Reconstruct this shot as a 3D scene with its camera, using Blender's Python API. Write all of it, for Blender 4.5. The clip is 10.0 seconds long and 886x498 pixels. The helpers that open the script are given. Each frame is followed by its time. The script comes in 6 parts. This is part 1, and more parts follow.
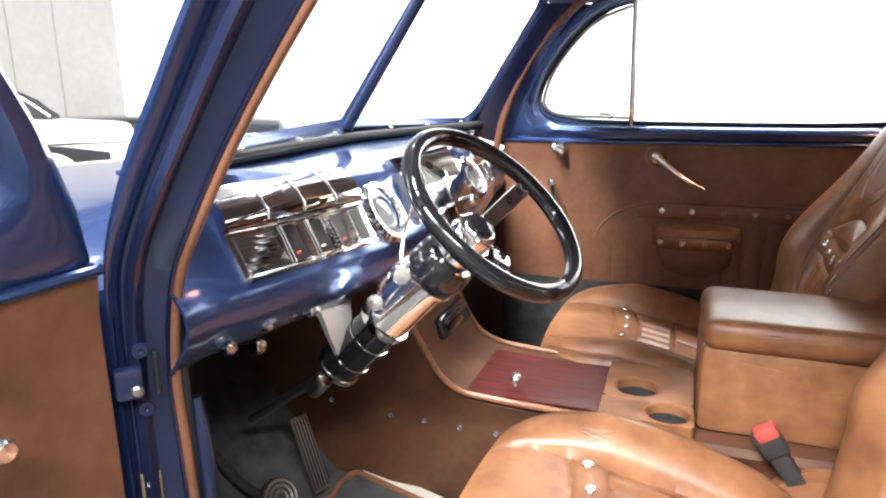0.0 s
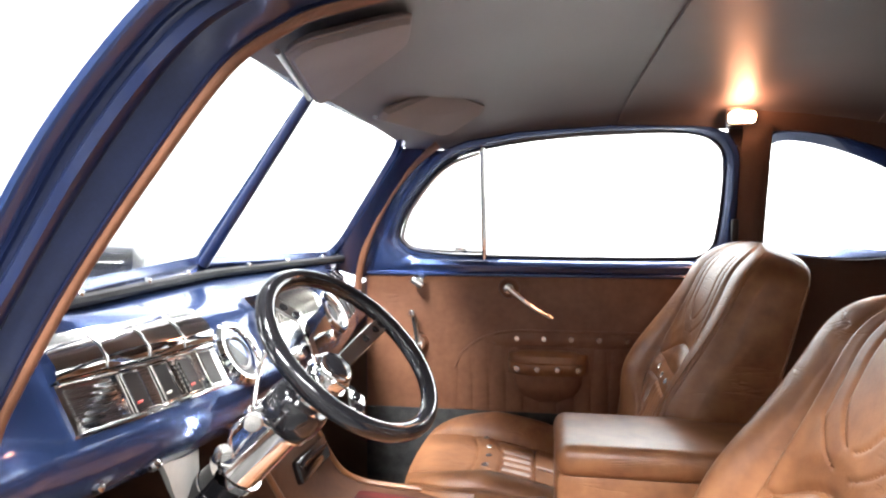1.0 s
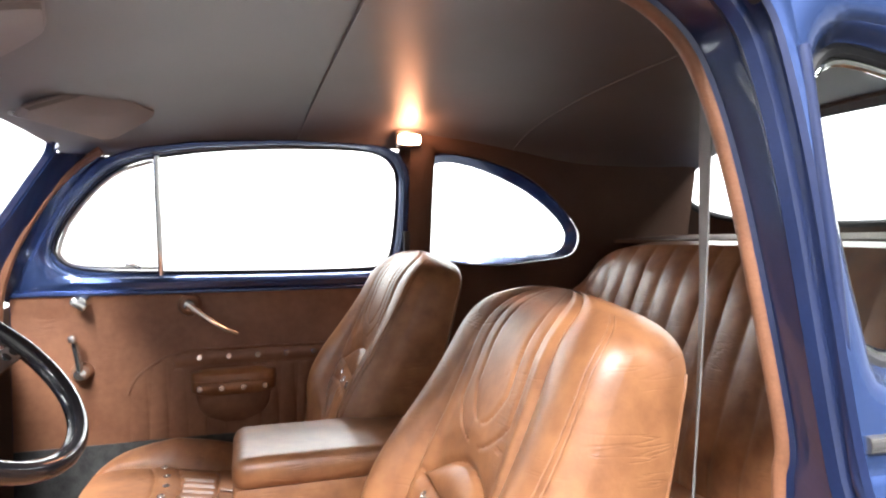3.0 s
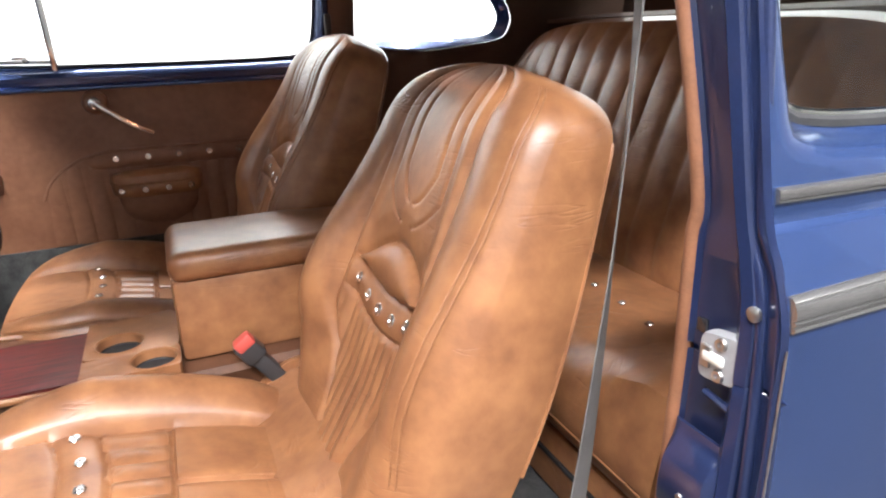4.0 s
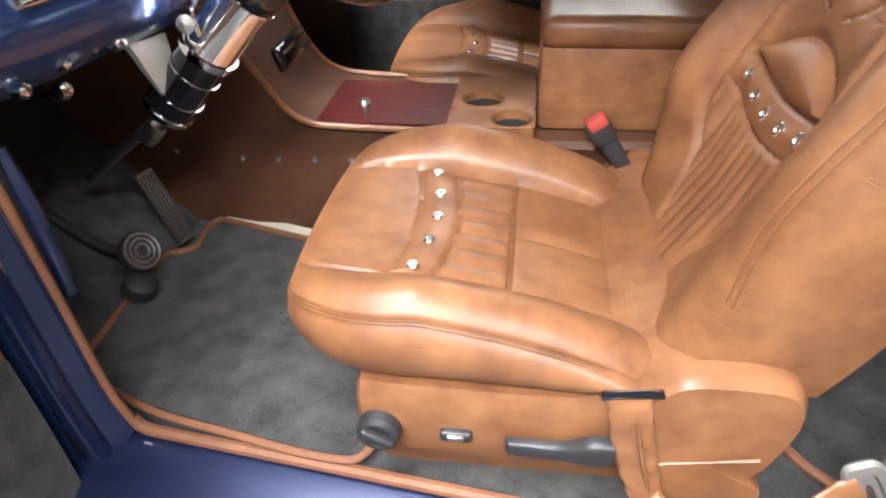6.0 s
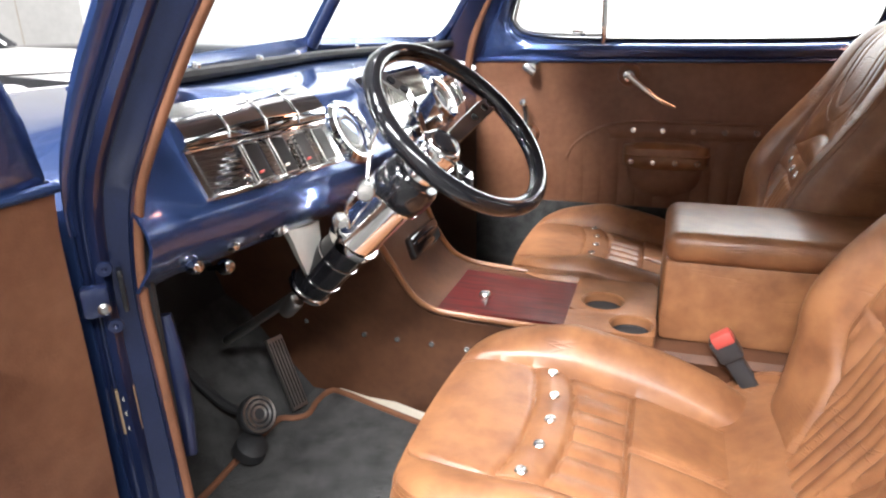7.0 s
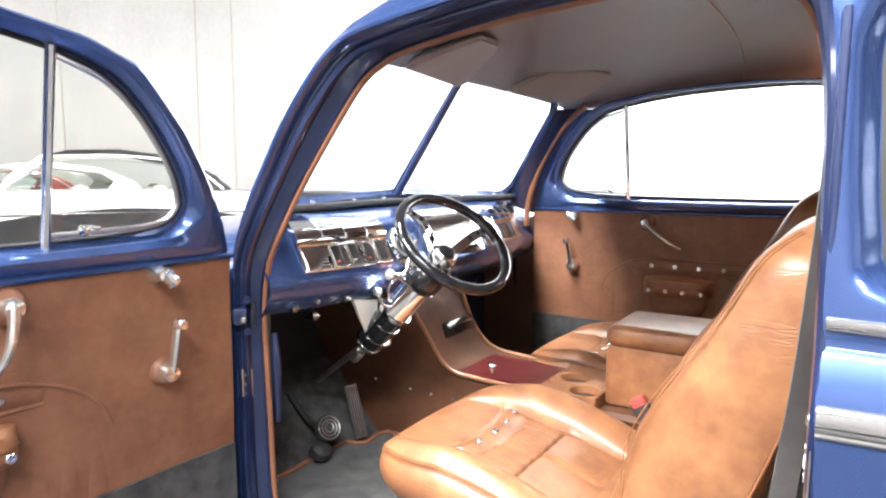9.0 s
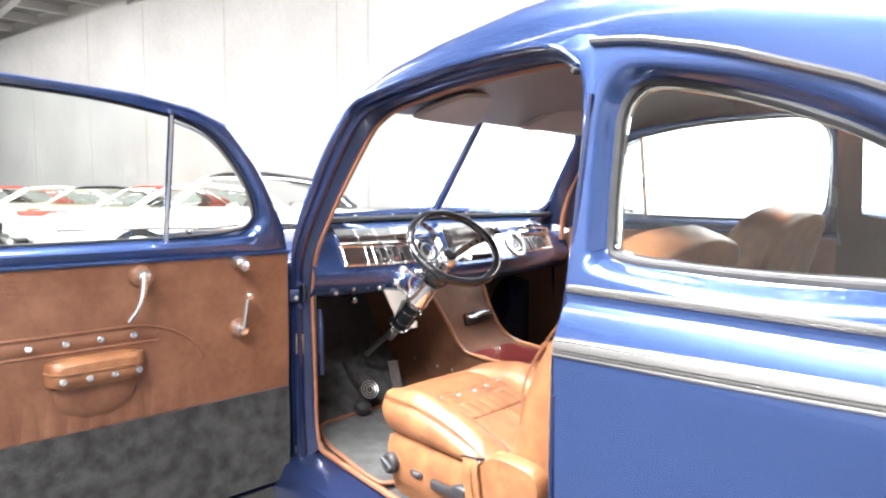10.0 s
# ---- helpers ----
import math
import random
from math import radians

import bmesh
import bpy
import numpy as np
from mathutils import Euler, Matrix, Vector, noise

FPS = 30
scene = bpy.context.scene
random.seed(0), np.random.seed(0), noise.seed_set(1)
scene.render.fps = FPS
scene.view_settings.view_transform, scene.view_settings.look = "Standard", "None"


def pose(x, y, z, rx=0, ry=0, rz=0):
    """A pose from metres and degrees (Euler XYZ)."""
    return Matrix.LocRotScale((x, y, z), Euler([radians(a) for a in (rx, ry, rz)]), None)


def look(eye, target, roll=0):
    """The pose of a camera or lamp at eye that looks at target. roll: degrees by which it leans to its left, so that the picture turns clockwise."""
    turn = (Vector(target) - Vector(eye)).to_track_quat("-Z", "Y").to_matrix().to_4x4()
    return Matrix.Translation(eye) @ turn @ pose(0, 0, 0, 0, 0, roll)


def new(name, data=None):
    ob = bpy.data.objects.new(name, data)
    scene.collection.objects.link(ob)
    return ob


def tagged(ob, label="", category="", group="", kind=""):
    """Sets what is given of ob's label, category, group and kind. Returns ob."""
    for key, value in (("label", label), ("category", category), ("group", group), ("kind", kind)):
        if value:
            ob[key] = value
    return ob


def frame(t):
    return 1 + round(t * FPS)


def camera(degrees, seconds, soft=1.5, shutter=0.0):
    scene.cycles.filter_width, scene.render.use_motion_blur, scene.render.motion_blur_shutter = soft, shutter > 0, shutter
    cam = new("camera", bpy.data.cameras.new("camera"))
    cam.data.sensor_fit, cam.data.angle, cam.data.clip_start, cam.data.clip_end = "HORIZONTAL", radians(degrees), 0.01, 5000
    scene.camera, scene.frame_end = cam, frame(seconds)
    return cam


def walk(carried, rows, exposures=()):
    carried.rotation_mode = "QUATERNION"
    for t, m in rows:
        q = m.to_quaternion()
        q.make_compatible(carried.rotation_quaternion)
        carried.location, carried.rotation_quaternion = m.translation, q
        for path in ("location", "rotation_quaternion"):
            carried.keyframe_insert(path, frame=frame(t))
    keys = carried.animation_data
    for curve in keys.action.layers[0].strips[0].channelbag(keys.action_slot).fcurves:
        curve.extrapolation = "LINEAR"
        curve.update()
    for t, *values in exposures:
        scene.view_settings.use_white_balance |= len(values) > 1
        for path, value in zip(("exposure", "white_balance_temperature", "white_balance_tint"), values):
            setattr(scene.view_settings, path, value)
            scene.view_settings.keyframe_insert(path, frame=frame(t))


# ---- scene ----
cam = camera(69.3, 10.0, soft=2.2)
PATH = [
    (0, (0.564, -0.426, 1.251), (-0.12, 1.394, 0.785), -0.4),
    (0.5, (0.572, -0.432, 1.264), (0.07, 1.487, 1.011), -0.0),
    (1, (0.589, -0.444, 1.274), (0.282, 1.531, 1.192), 0.1),
    (1.5, (0.616, -0.454, 1.265), (0.526, 1.544, 1.302), 0.2),
    (2, (0.643, -0.469, 1.256), (0.743, 1.526, 1.368), 0.2),
    (2.2, (0.648, -0.468, 1.264), (0.821, 1.52, 1.391), 0.3),
    (3.3, (0.634, -0.468, 1.26), (1.344, 1.392, 1.072), -0.6),
    (3.5, (0.64, -0.464, 1.255), (1.388, 1.363, 0.936), -0.7),
    (4, (0.647, -0.454, 1.238), (1.384, 1.288, 0.588), -1.7),
    (4.5, (0.649, -0.444, 1.217), (1.218, 1.213, 0.252), -2.4),
    (5, (0.643, -0.434, 1.199), (0.976, 1.151, 0.026), -2.9),
    (5.5, (0.63, -0.425, 1.197), (0.675, 1.163, -0.018), -3.0),
    (5.7, (0.62, -0.424, 1.197), (0.547, 1.169, -0.01), -2.8),
    (6.8, (0.582, -0.424, 1.225), (-0.01, 1.302, 0.407), -1.2),
    (7, (0.588, -0.431, 1.235), (-0.021, 1.35, 0.56), -1.0),
    (7.5, (0.641, -0.479, 1.252), (-0.058, 1.359, 0.889), -0.6),
    (8, (0.763, -0.564, 1.255), (-0.002, 1.262, 0.974), -0.4),
    (8.5, (0.911, -0.664, 1.253), (-0.017, 1.092, 1.013), -0.1),
    (9, (1.099, -0.833, 1.25), (0.025, 0.838, 1.02), 0.2),
    (9.5, (1.356, -0.934, 1.252), (0.127, 0.633, 1.071), 0.3),
    (10, (1.663, -0.976, 1.255), (0.258, 0.438, 1.084), 0.4),
]
walk(cam, [(t, look(eye, target, roll)) for t, eye, target, roll in PATH],
     exposures=[(t, stops, 6250, 11) for t, stops in ((0.0, 1.28), (1.5, 1.52), (2.2, 1.6), (3.5, 1.32), (4.6, 0.95), (5.6, 0.78), (7.0, 1.2), (8.0, 1.5), (9.0, 1.62), (10.0, 1.84))])

# ---- world and light ----
world = bpy.data.worlds.new("hall_air")
scene.world = world
world.use_nodes = True
world.node_tree.nodes["Background"].inputs[0].default_value = (0.9, 0.95, 1.0, 1)
world.node_tree.nodes["Background"].inputs[1].default_value = 0.45


def area_lamp(name, eye, target, sx, sy, watts, colour=(1, 0.98, 0.965)):
    d = bpy.data.lights.new(name, "AREA")
    d.shape, d.size, d.size_y, d.energy, d.color = "RECTANGLE", sx, sy, watts, colour
    ob = new(name, d)
    ob.matrix_world = look(eye, target)
    return ob


# ceiling strip lights of the hall
area_lamp("hall_light_over_door", (-0.6, -4.2, 6.2), (0.6, 0.4, 0.8), 3.0, 0.8, 550)
area_lamp("hall_light_over_hood", (-1.0, -0.8, 6.4), (0.1, 0.55, 1.05), 1.2, 2.4, 410)
area_lamp("hall_light_over_tail", (4.0, -4.6, 6.4), (2.0, -0.2, 0.8), 3.6, 0.8, 260)
area_lamp("hall_light_over_cars", (-18.0, -1.0, 6.8), (-18.5, 3.0, 1.0), 19.0, 2.0, 860)
area_lamp("hall_light_aisle", (-2.0, -6.5, 6.9), (-2.0, -9.5, 2.0), 18.0, 1.2, 700)
area_lamp("hall_light_far", (4.8, 4.8, 6.4), (4.4, 9.5, 1.5), 12.0, 2.5, 2100)

# ---- materials ----


def mat(name, base, rough=0.5, metal=0.0, spread=0.12, scale=6.0, fine=120.0, bump=0.0, bump_scale=200.0, coat=0.0, sheen=0.0, second=None, spec=0.5, stretch=None):
    """Principled surface with colour variation at two scales and fine relief."""
    m = bpy.data.materials.new(name)
    m.use_nodes = True
    nt = m.node_tree
    n, ln = nt.nodes, nt.links
    b = n["Principled BSDF"]
    b.inputs["Roughness"].default_value = rough
    b.inputs["Metallic"].default_value = metal
    b.inputs["Coat Weight"].default_value = coat
    b.inputs["Coat Roughness"].default_value = 0.06
    b.inputs["Sheen Weight"].default_value = sheen
    b.inputs["Specular IOR Level"].default_value = spec
    tc = n.new("ShaderNodeTexCoord")
    big = n.new("ShaderNodeTexNoise")
    big.inputs["Scale"].default_value = scale
    big.inputs["Detail"].default_value = 5
    small = n.new("ShaderNodeTexNoise")
    small.inputs["Scale"].default_value = fine
    small.inputs["Detail"].default_value = 3
    grain = tc.outputs["Object"]
    if stretch:
        mp = n.new("ShaderNodeMapping")
        mp.inputs["Scale"].default_value = stretch
        ln.new(grain, mp.inputs["Vector"])
        grain = mp.outputs[0]
    for t in (big, small):
        ln.new(grain, t.inputs["Vector"])
    mixf = n.new("ShaderNodeMath")
    mixf.operation = "MULTIPLY_ADD"
    mixf.inputs[1].default_value = 0.3
    ln.new(small.outputs["Fac"], mixf.inputs[0])
    sc = n.new("ShaderNodeMath")
    sc.operation = "MULTIPLY"
    sc.inputs[1].default_value = 0.7
    ln.new(big.outputs["Fac"], sc.inputs[0])
    ln.new(sc.outputs[0], mixf.inputs[2])
    ramp = n.new("ShaderNodeValToRGB")
    ramp.color_ramp.elements[0].position, ramp.color_ramp.elements[1].position = 0.36, 0.64
    lo = second if second else tuple(c * (1 - spread) for c in base)
    hi = base if second else tuple(min(1, c * (1 + spread)) for c in base)
    ramp.color_ramp.elements[0].color = (*lo, 1)
    ramp.color_ramp.elements[1].color = (*hi, 1)
    ln.new(mixf.outputs[0], ramp.inputs[0])
    ln.new(ramp.outputs[0], b.inputs["Base Color"])
    if bump:
        rel = n.new("ShaderNodeTexNoise")
        rel.inputs["Scale"].default_value = bump_scale
        rel.inputs["Detail"].default_value = 4
        ln.new(tc.outputs["Object"], rel.inputs["Vector"])
        bp = n.new("ShaderNodeBump")
        bp.inputs["Strength"].default_value = bump
        bp.inputs["Distance"].default_value = 0.002
        ln.new(rel.outputs["Fac"], bp.inputs["Height"])
        ln.new(bp.outputs[0], b.inputs["Normal"])
    return m


def glowing(name, colour, strength):
    m = bpy.data.materials.new(name)
    m.use_nodes = True
    b = m.node_tree.nodes["Principled BSDF"]
    b.inputs["Base Color"].default_value = (*colour, 1)
    b.inputs["Emission Color"].default_value = (*colour, 1)
    b.inputs["Emission Strength"].default_value = strength
    return m


def glassy(name):
    """Thin clear glass: see-through, with a mirror gloss that grows at grazing angles."""
    m = bpy.data.materials.new(name)
    m.use_nodes = True
    n, ln = m.node_tree.nodes, m.node_tree.links
    n.remove(n["Principled BSDF"])
    tr, gl, mx, fr = n.new("ShaderNodeBsdfTransparent"), n.new("ShaderNodeBsdfGlossy"), n.new("ShaderNodeMixShader"), n.new("ShaderNodeLayerWeight")
    tr.inputs[0].default_value = (0.96, 0.98, 0.97, 1)
    gl.inputs["Roughness"].default_value = 0.01
    fr.inputs["Blend"].default_value = 0.5
    pw, ad = n.new("ShaderNodeMath"), n.new("ShaderNodeMath")
    pw.operation, ad.operation = "POWER", "MULTIPLY_ADD"
    pw.inputs[1].default_value = 4.5
    ad.inputs[1].default_value, ad.inputs[2].default_value = 0.5, 0.035
    ln.new(fr.outputs["Facing"], pw.inputs[0])
    ln.new(pw.outputs[0], ad.inputs[0])
    ln.new(ad.outputs[0], mx.inputs[0])
    ln.new(tr.outputs[0], mx.inputs[1])
    ln.new(gl.outputs[0], mx.inputs[2])
    ln.new(mx.outputs[0], n["Material Output"].inputs[0])
    return m


PAINT = mat("blue_metallic_paint", (0.038, 0.074, 0.210), 0.26, 0.62, 0.10, 3.0, 900.0, coat=1.0)
# darker copy of the body blue: the doorway's shade is in this colour
JAMB = mat("blue_paint_jamb_shade", (0.016, 0.026, 0.078), 0.28, 0.4, 0.18, 9.0, 300.0, coat=0.8)
LEATHER = mat("tan_leather", (0.312, 0.140, 0.060), 0.37, 0, 0.1, 17.0, 45.0, 0.10, 260.0, second=(0.192, 0.080, 0.036))
VINYL = mat("tan_door_vinyl", (0.232, 0.107, 0.058), 0.45, 0, 0.1, 11.0, 60.0, 0.2, 300.0, second=(0.165, 0.067, 0.035))
# tan vinyl darkened for the console: shade under the dash is in the colour
CONSOLE = mat("tan_vinyl_console_shade", (0.125, 0.054, 0.027), 0.6, 0, 0.1, 11.0, 60.0, 0.2, 300.0, second=(0.080, 0.034, 0.018), spec=0.3)
LACE = mat("tan_windlace", (0.225, 0.095, 0.048), 0.6, 0, 0.15, 30.0, 300.0, 0.3, 400.0)
SUEDE = mat("taupe_headliner_cloth", (0.165, 0.136, 0.127), 0.46, 0, 0.08, 4.0, 350.0, 0.25, 500.0)
VISOR = mat("grey_visor_cloth", (0.29, 0.255, 0.245), 0.9, 0, 0.08, 6.0, 300.0, 0.3, 500.0)
DARKTRIM = mat("dark_brown_trim", (0.10, 0.055, 0.035), 0.8, 0, 0.15, 6.0, 200.0, 0.2, 300.0)
CARPET = mat("charcoal_carpet", (0.064, 0.064, 0.061), 0.95, 0, 0.3, 24.0, 300.0, 1.0, 420.0, sheen=0.2, second=(0.014, 0.014, 0.014))
CHROME = mat("chrome", (0.86, 0.85, 0.83), 0.07, 1.0, 0.03, 20.0, 100.0)
SATIN = mat("worn_chrome", (0.84, 0.83, 0.80), 0.17, 0.95, 0.05, 25.0, 150.0)
TRIM = mat("satin_aluminium_trim", (0.36, 0.355, 0.35), 0.26, 0.9, 0.05, 10.0, 200.0)
DULL = mat("brushed_metal", (0.55, 0.54, 0.52), 0.32, 1.0, 0.1, 20.0, 200.0)
BLACK = mat("gloss_black", (0.012, 0.012, 0.014), 0.12, 0, 0.2, 8.0, 90.0, coat=0.5)
PLASTIC = mat("black_plastic", (0.03, 0.03, 0.032), 0.38, 0, 0.2, 20.0, 300.0, 0.15, 500.0)
RUBBER = mat("black_rubber", (0.02, 0.02, 0.021), 0.65, 0, 0.3, 20.0, 200.0, 0.2, 300.0)
BRIGHT = mat("bright_cast_metal", (0.78, 0.77, 0.72), 0.36, 0.35, 0.06, 20.0, 150.0)
WOOD = mat("red_mahogany_veneer", (0.135, 0.012, 0.010), 0.36, 0, 0.3, 9.0, 40.0, coat=0.2, second=(0.016, 0.003, 0.004), stretch=(1.0, 11.0, 11.0))
WHITE = mat("cream_plastic", (0.78, 0.74, 0.62), 0.45, 0, 0.05)
RED = mat("red_button", (0.48, 0.075, 0.06), 0.4, 0, 0.08)
DIAL = mat("dial_face", (0.010, 0.009, 0.009), 0.35, 0.0, 0.2)
BELT = mat("grey_webbing", (0.125, 0.118, 0.112), 0.7, 0, 0.12, 30.0, 900.0, 0.4, 900.0)
STICKER = mat("blue_sticker", (0.10, 0.42, 0.85), 0.5, 0, 0.05)
CONCRETE = mat("concrete_panel", (0.40, 0.392, 0.372), 0.85, 0, 0.1, 0.5, 8.0, 0.2, 20.0)
PLASTER = mat("white_wall_paint", (0.85, 0.85, 0.84), 0.8, 0, 0.03, 0.5, 8.0)
FLOOR = mat("polished_concrete_floor", (0.050, 0.049, 0.047), 0.3, 0, 0.2, 0.8, 12.0)


def creased(m, strength=0.32):
    """Adds stretched creases to a leather's relief and darker worn blotches to its colour."""
    nt = m.node_tree
    n, ln = nt.nodes, nt.links
    b = n["Principled BSDF"]
    old = b.inputs["Normal"].links[0].from_node
    tc = n.new("ShaderNodeTexCoord")
    mp = n.new("ShaderNodeMapping")
    mp.inputs["Scale"].default_value = (7.0, 9.0, 55.0)
    mp.inputs["Rotation"].default_value = (0.25, 0.2, 0.0)
    ln.new(tc.outputs["Object"], mp.inputs["Vector"])
    wr = n.new("ShaderNodeTexNoise")
    wr.inputs["Scale"].default_value = 1.0
    wr.inputs["Detail"].default_value = 2.5
    wr.inputs["Distortion"].default_value = 0.5
    ln.new(mp.outputs[0], wr.inputs["Vector"])
    sub, ab, rng = n.new("ShaderNodeMath"), n.new("ShaderNodeMath"), n.new("ShaderNodeMapRange")
    sub.operation, ab.operation = "SUBTRACT", "ABSOLUTE"
    sub.inputs[1].default_value = 0.5
    ln.new(wr.outputs["Fac"], sub.inputs[0])
    ln.new(sub.outputs[0], ab.inputs[0])
    rng.inputs["From Max"].default_value = 0.035
    ln.new(ab.outputs[0], rng.inputs["Value"])
    msk = n.new("ShaderNodeTexNoise")
    msk.inputs["Scale"].default_value = 9.0
    ln.new(tc.outputs["Object"], msk.inputs["Vector"])
    mr = n.new("ShaderNodeMapRange")
    mr.inputs["From Min"].default_value, mr.inputs["From Max"].default_value = 0.54, 0.68
    ln.new(msk.outputs["Fac"], mr.inputs["Value"])
    mx = n.new("ShaderNodeMix")
    mx.inputs[2].default_value = 1.0
    ln.new(mr.outputs[0], mx.inputs[0])
    ln.new(rng.outputs[0], mx.inputs[3])
    bp = n.new("ShaderNodeBump")
    bp.inputs["Strength"].default_value = strength
    bp.inputs["Distance"].default_value = 0.003
    ln.new(mx.outputs[0], bp.inputs["Height"])
    ln.new(old.outputs[0], bp.inputs["Normal"])
    ln.new(bp.outputs[0], b.inputs["Normal"])
    return m


creased(LEATHER)
creased(VINYL, 0.25)
GLASS = glassy("window_glass")
LAMPGLOW = glowing("lamp_lens_glow", (1.0, 0.50, 0.28), 14.0)

# ---- mesh helpers ----


def mesh_object(name, bm, material, parent=None, label="", smooth=True):
    bmesh.ops.recalc_face_normals(bm, faces=bm.faces)
    me = bpy.data.meshes.new(name)
    bm.to_mesh(me)
    bm.free()
    me.materials.append(material)
    if smooth:
        for p in me.polygons:
            p.use_smooth = True
        me.set_sharp_from_angle(angle=radians(38))
    ob = new(name, me)
    if parent:
        ob.parent = parent
        ob.matrix_parent_inverse = parent.matrix_basis.inverted()
    if label:
        ob["label"] = label
    return ob


def part(name, bm, material, parent, label="", smooth=True):
    return mesh_object(name, bm, material, parent, label, smooth)


def thing(name, place, label, category, group="", kind=""):
    ob = new(name)
    ob.empty_display_size = 0.05
    ob.location = place
    ob.matrix_basis = Matrix.Translation(place)
    return tagged(ob, label, category, group, kind)


def loft(rings, closed_ring=False, closed_path=False, caps=False, bm=None):
    """Skin a list of equally long rings of points."""
    bm = bm or bmesh.new()
    vs = [[bm.verts.new(p) for p in r] for r in rings]
    m, k = len(vs), len(vs[0])
    for i in range(m if closed_path else m - 1):
        a, b = vs[i], vs[(i + 1) % m]
        for j in range(k if closed_ring else k - 1):
            q = (a[j], a[(j + 1) % k], b[(j + 1) % k], b[j])
            bm.faces.new(q)
    if caps:
        bm.faces.new(vs[0])
        bm.faces.new(vs[-1])
    return bm


def thicken(bm, d):
    """Give a sheet a thickness d along its normals."""
    bmesh.ops.recalc_face_normals(bm, faces=bm.faces)
    bm.normal_update()
    faces = [list(f.verts) for f in bm.faces]
    rim = [(e.verts[0], e.verts[1]) for e in bm.edges if len(e.link_faces) == 1]
    twin = {v: bm.verts.new(v.co - v.normal * d) for v in list(bm.verts)}
    for f in faces:
        bm.faces.new([twin[v] for v in reversed(f)])
    for a, b in rim:
        bm.faces.new((a, b, twin[b], twin[a]))
    return bm


def smooth_line(pts, n=None, closed=False):
    """Catmull-Rom line through points, n steps to a span."""
    n = n or 5
    P = [Vector(p) for p in pts]
    out = []
    m = len(P)
    for i in range(m if closed else m - 1):
        if closed:
            a, b, c, d = P[i - 1], P[i], P[(i + 1) % m], P[(i + 2) % m]
        else:
            b, c = P[i], P[i + 1]
            a = P[i - 1] if i else b * 2 - c
            d = P[i + 2] if i + 2 < m else c * 2 - b
        for k in range(n):
            t = k / n
            out.append(0.5 * ((2 * b) + (c - a) * t + (2 * a - 5 * b + 4 * c - d) * t * t + (3 * b - a - 3 * c + d) * t ** 3))
    if not closed:
        out.append(P[-1])
    return out


def even(pts, n, closed=False):
    """The same line in n evenly spaced points."""
    P = [Vector(p) for p in pts] + ([Vector(pts[0])] if closed else [])
    L = [0.0]
    for a, b in zip(P, P[1:]):
        L.append(L[-1] + (b - a).length)
    out = []
    k = 0
    for i in range(n):
        s = L[-1] * i / (n if closed else n - 1)
        while k < len(L) - 2 and L[k + 1] < s:
            k += 1
        f = (s - L[k]) / max(1e-9, L[k + 1] - L[k])
        out.append(P[k].lerp(P[k + 1], min(1, f)))
    return out


def tube(pts, r, segs=10, closed=False, bm=None, flat=1.0, taper=None):
    """A tube along a line; flat squeezes it along its second axis; taper gives radii factors."""
    P = [Vector(p) for p in pts]
    m = len(P)
    rings = []
    up = Vector((0.12, 0.31, 0.94))
    for i, p in enumerate(P):
        a = P[i - 1] if (i or closed) else p
        b = P[(i + 1) % m] if (i < m - 1 or closed) else p
        t = (b - a).normalized()
        x = t.cross(up)
        if x.length < 1e-3:
            x = t.cross(Vector((1, 0, 0)))
        x.normalize()
        y = t.cross(x)
        up = -y if y.dot(up) < 0 else y
        f = taper[i] if taper else 1.0
        rings.append([p + r * f * (math.cos(2 * math.pi * j / segs) * x + flat * math.sin(2 * math.pi * j / segs) * y) for j in range(segs)])
    return loft(rings, True, closed, not closed, bm)


def rbox(c, size, bevel=0.006, rot=None, bm=None, segs=2):
    """A box with rounded edges."""
    b2 = bmesh.new()
    bmesh.ops.create_cube(b2, size=1.0)
    bmesh.ops.scale(b2, vec=size, verts=b2.verts)
    if bevel:
        bmesh.ops.bevel(b2, geom=list(b2.edges), offset=min(bevel, min(size) * 0.45), segments=segs, profile=0.5, affect="EDGES")
    M = Matrix.Translation(c) @ (rot.to_4x4() if rot else Matrix.Identity(4))
    bmesh.ops.transform(b2, matrix=M, verts=b2.verts)
    if bm is None:
        return b2
    me = bpy.data.meshes.new("tmp")
    b2.to_mesh(me)
    b2.free()
    bm.from_mesh(me)
    bpy.data.meshes.remove(me)
    return bm


def lathe(profile, place, axis, segs=24, bm=None):
    """Turn a profile of (radius, height) round an axis through place."""
    ax = Vector(axis).normalized()
    u = ax.orthogonal().normalized()
    v = ax.cross(u)
    o = Vector(place)
    rings = [[o + ax * h + max(r, 1e-4) * (math.cos(2 * math.pi * j / segs) * u + math.sin(2 * math.pi * j / segs) * v) for j in range(segs)] for r, h in profile]
    return loft(rings, True, False, True, bm)


def snap_stud(parent, place, axis, r=0.008):
    """A chrome snap fastener with a domed ring and a dark eye."""
    o = part("snap", lathe([(r, 0), (r, 0.0015), (r * 0.8, 0.0035), (r * 0.45, 0.0035), (r * 0.35, 0.0015), (0.0005, 0.0015)], place, axis, 16), SATIN, parent)
    return o


def tum(z):
    """How far the body sides lean inward above the belt."""
    return max(0.0, z - 1.1) * 0.18


def y_in(x, z):
    return 0.105 - 0.115 * x + tum(z)


def y_out(x, z):
    return 0.06 - 0.16 * x + tum(z)

# ---- hall ----
hall_floor = mesh_object("ground", loft([[(-40, -14, 0), (20, -14, 0)], [(-40, 16, 0), (20, 16, 0)]]), FLOOR)
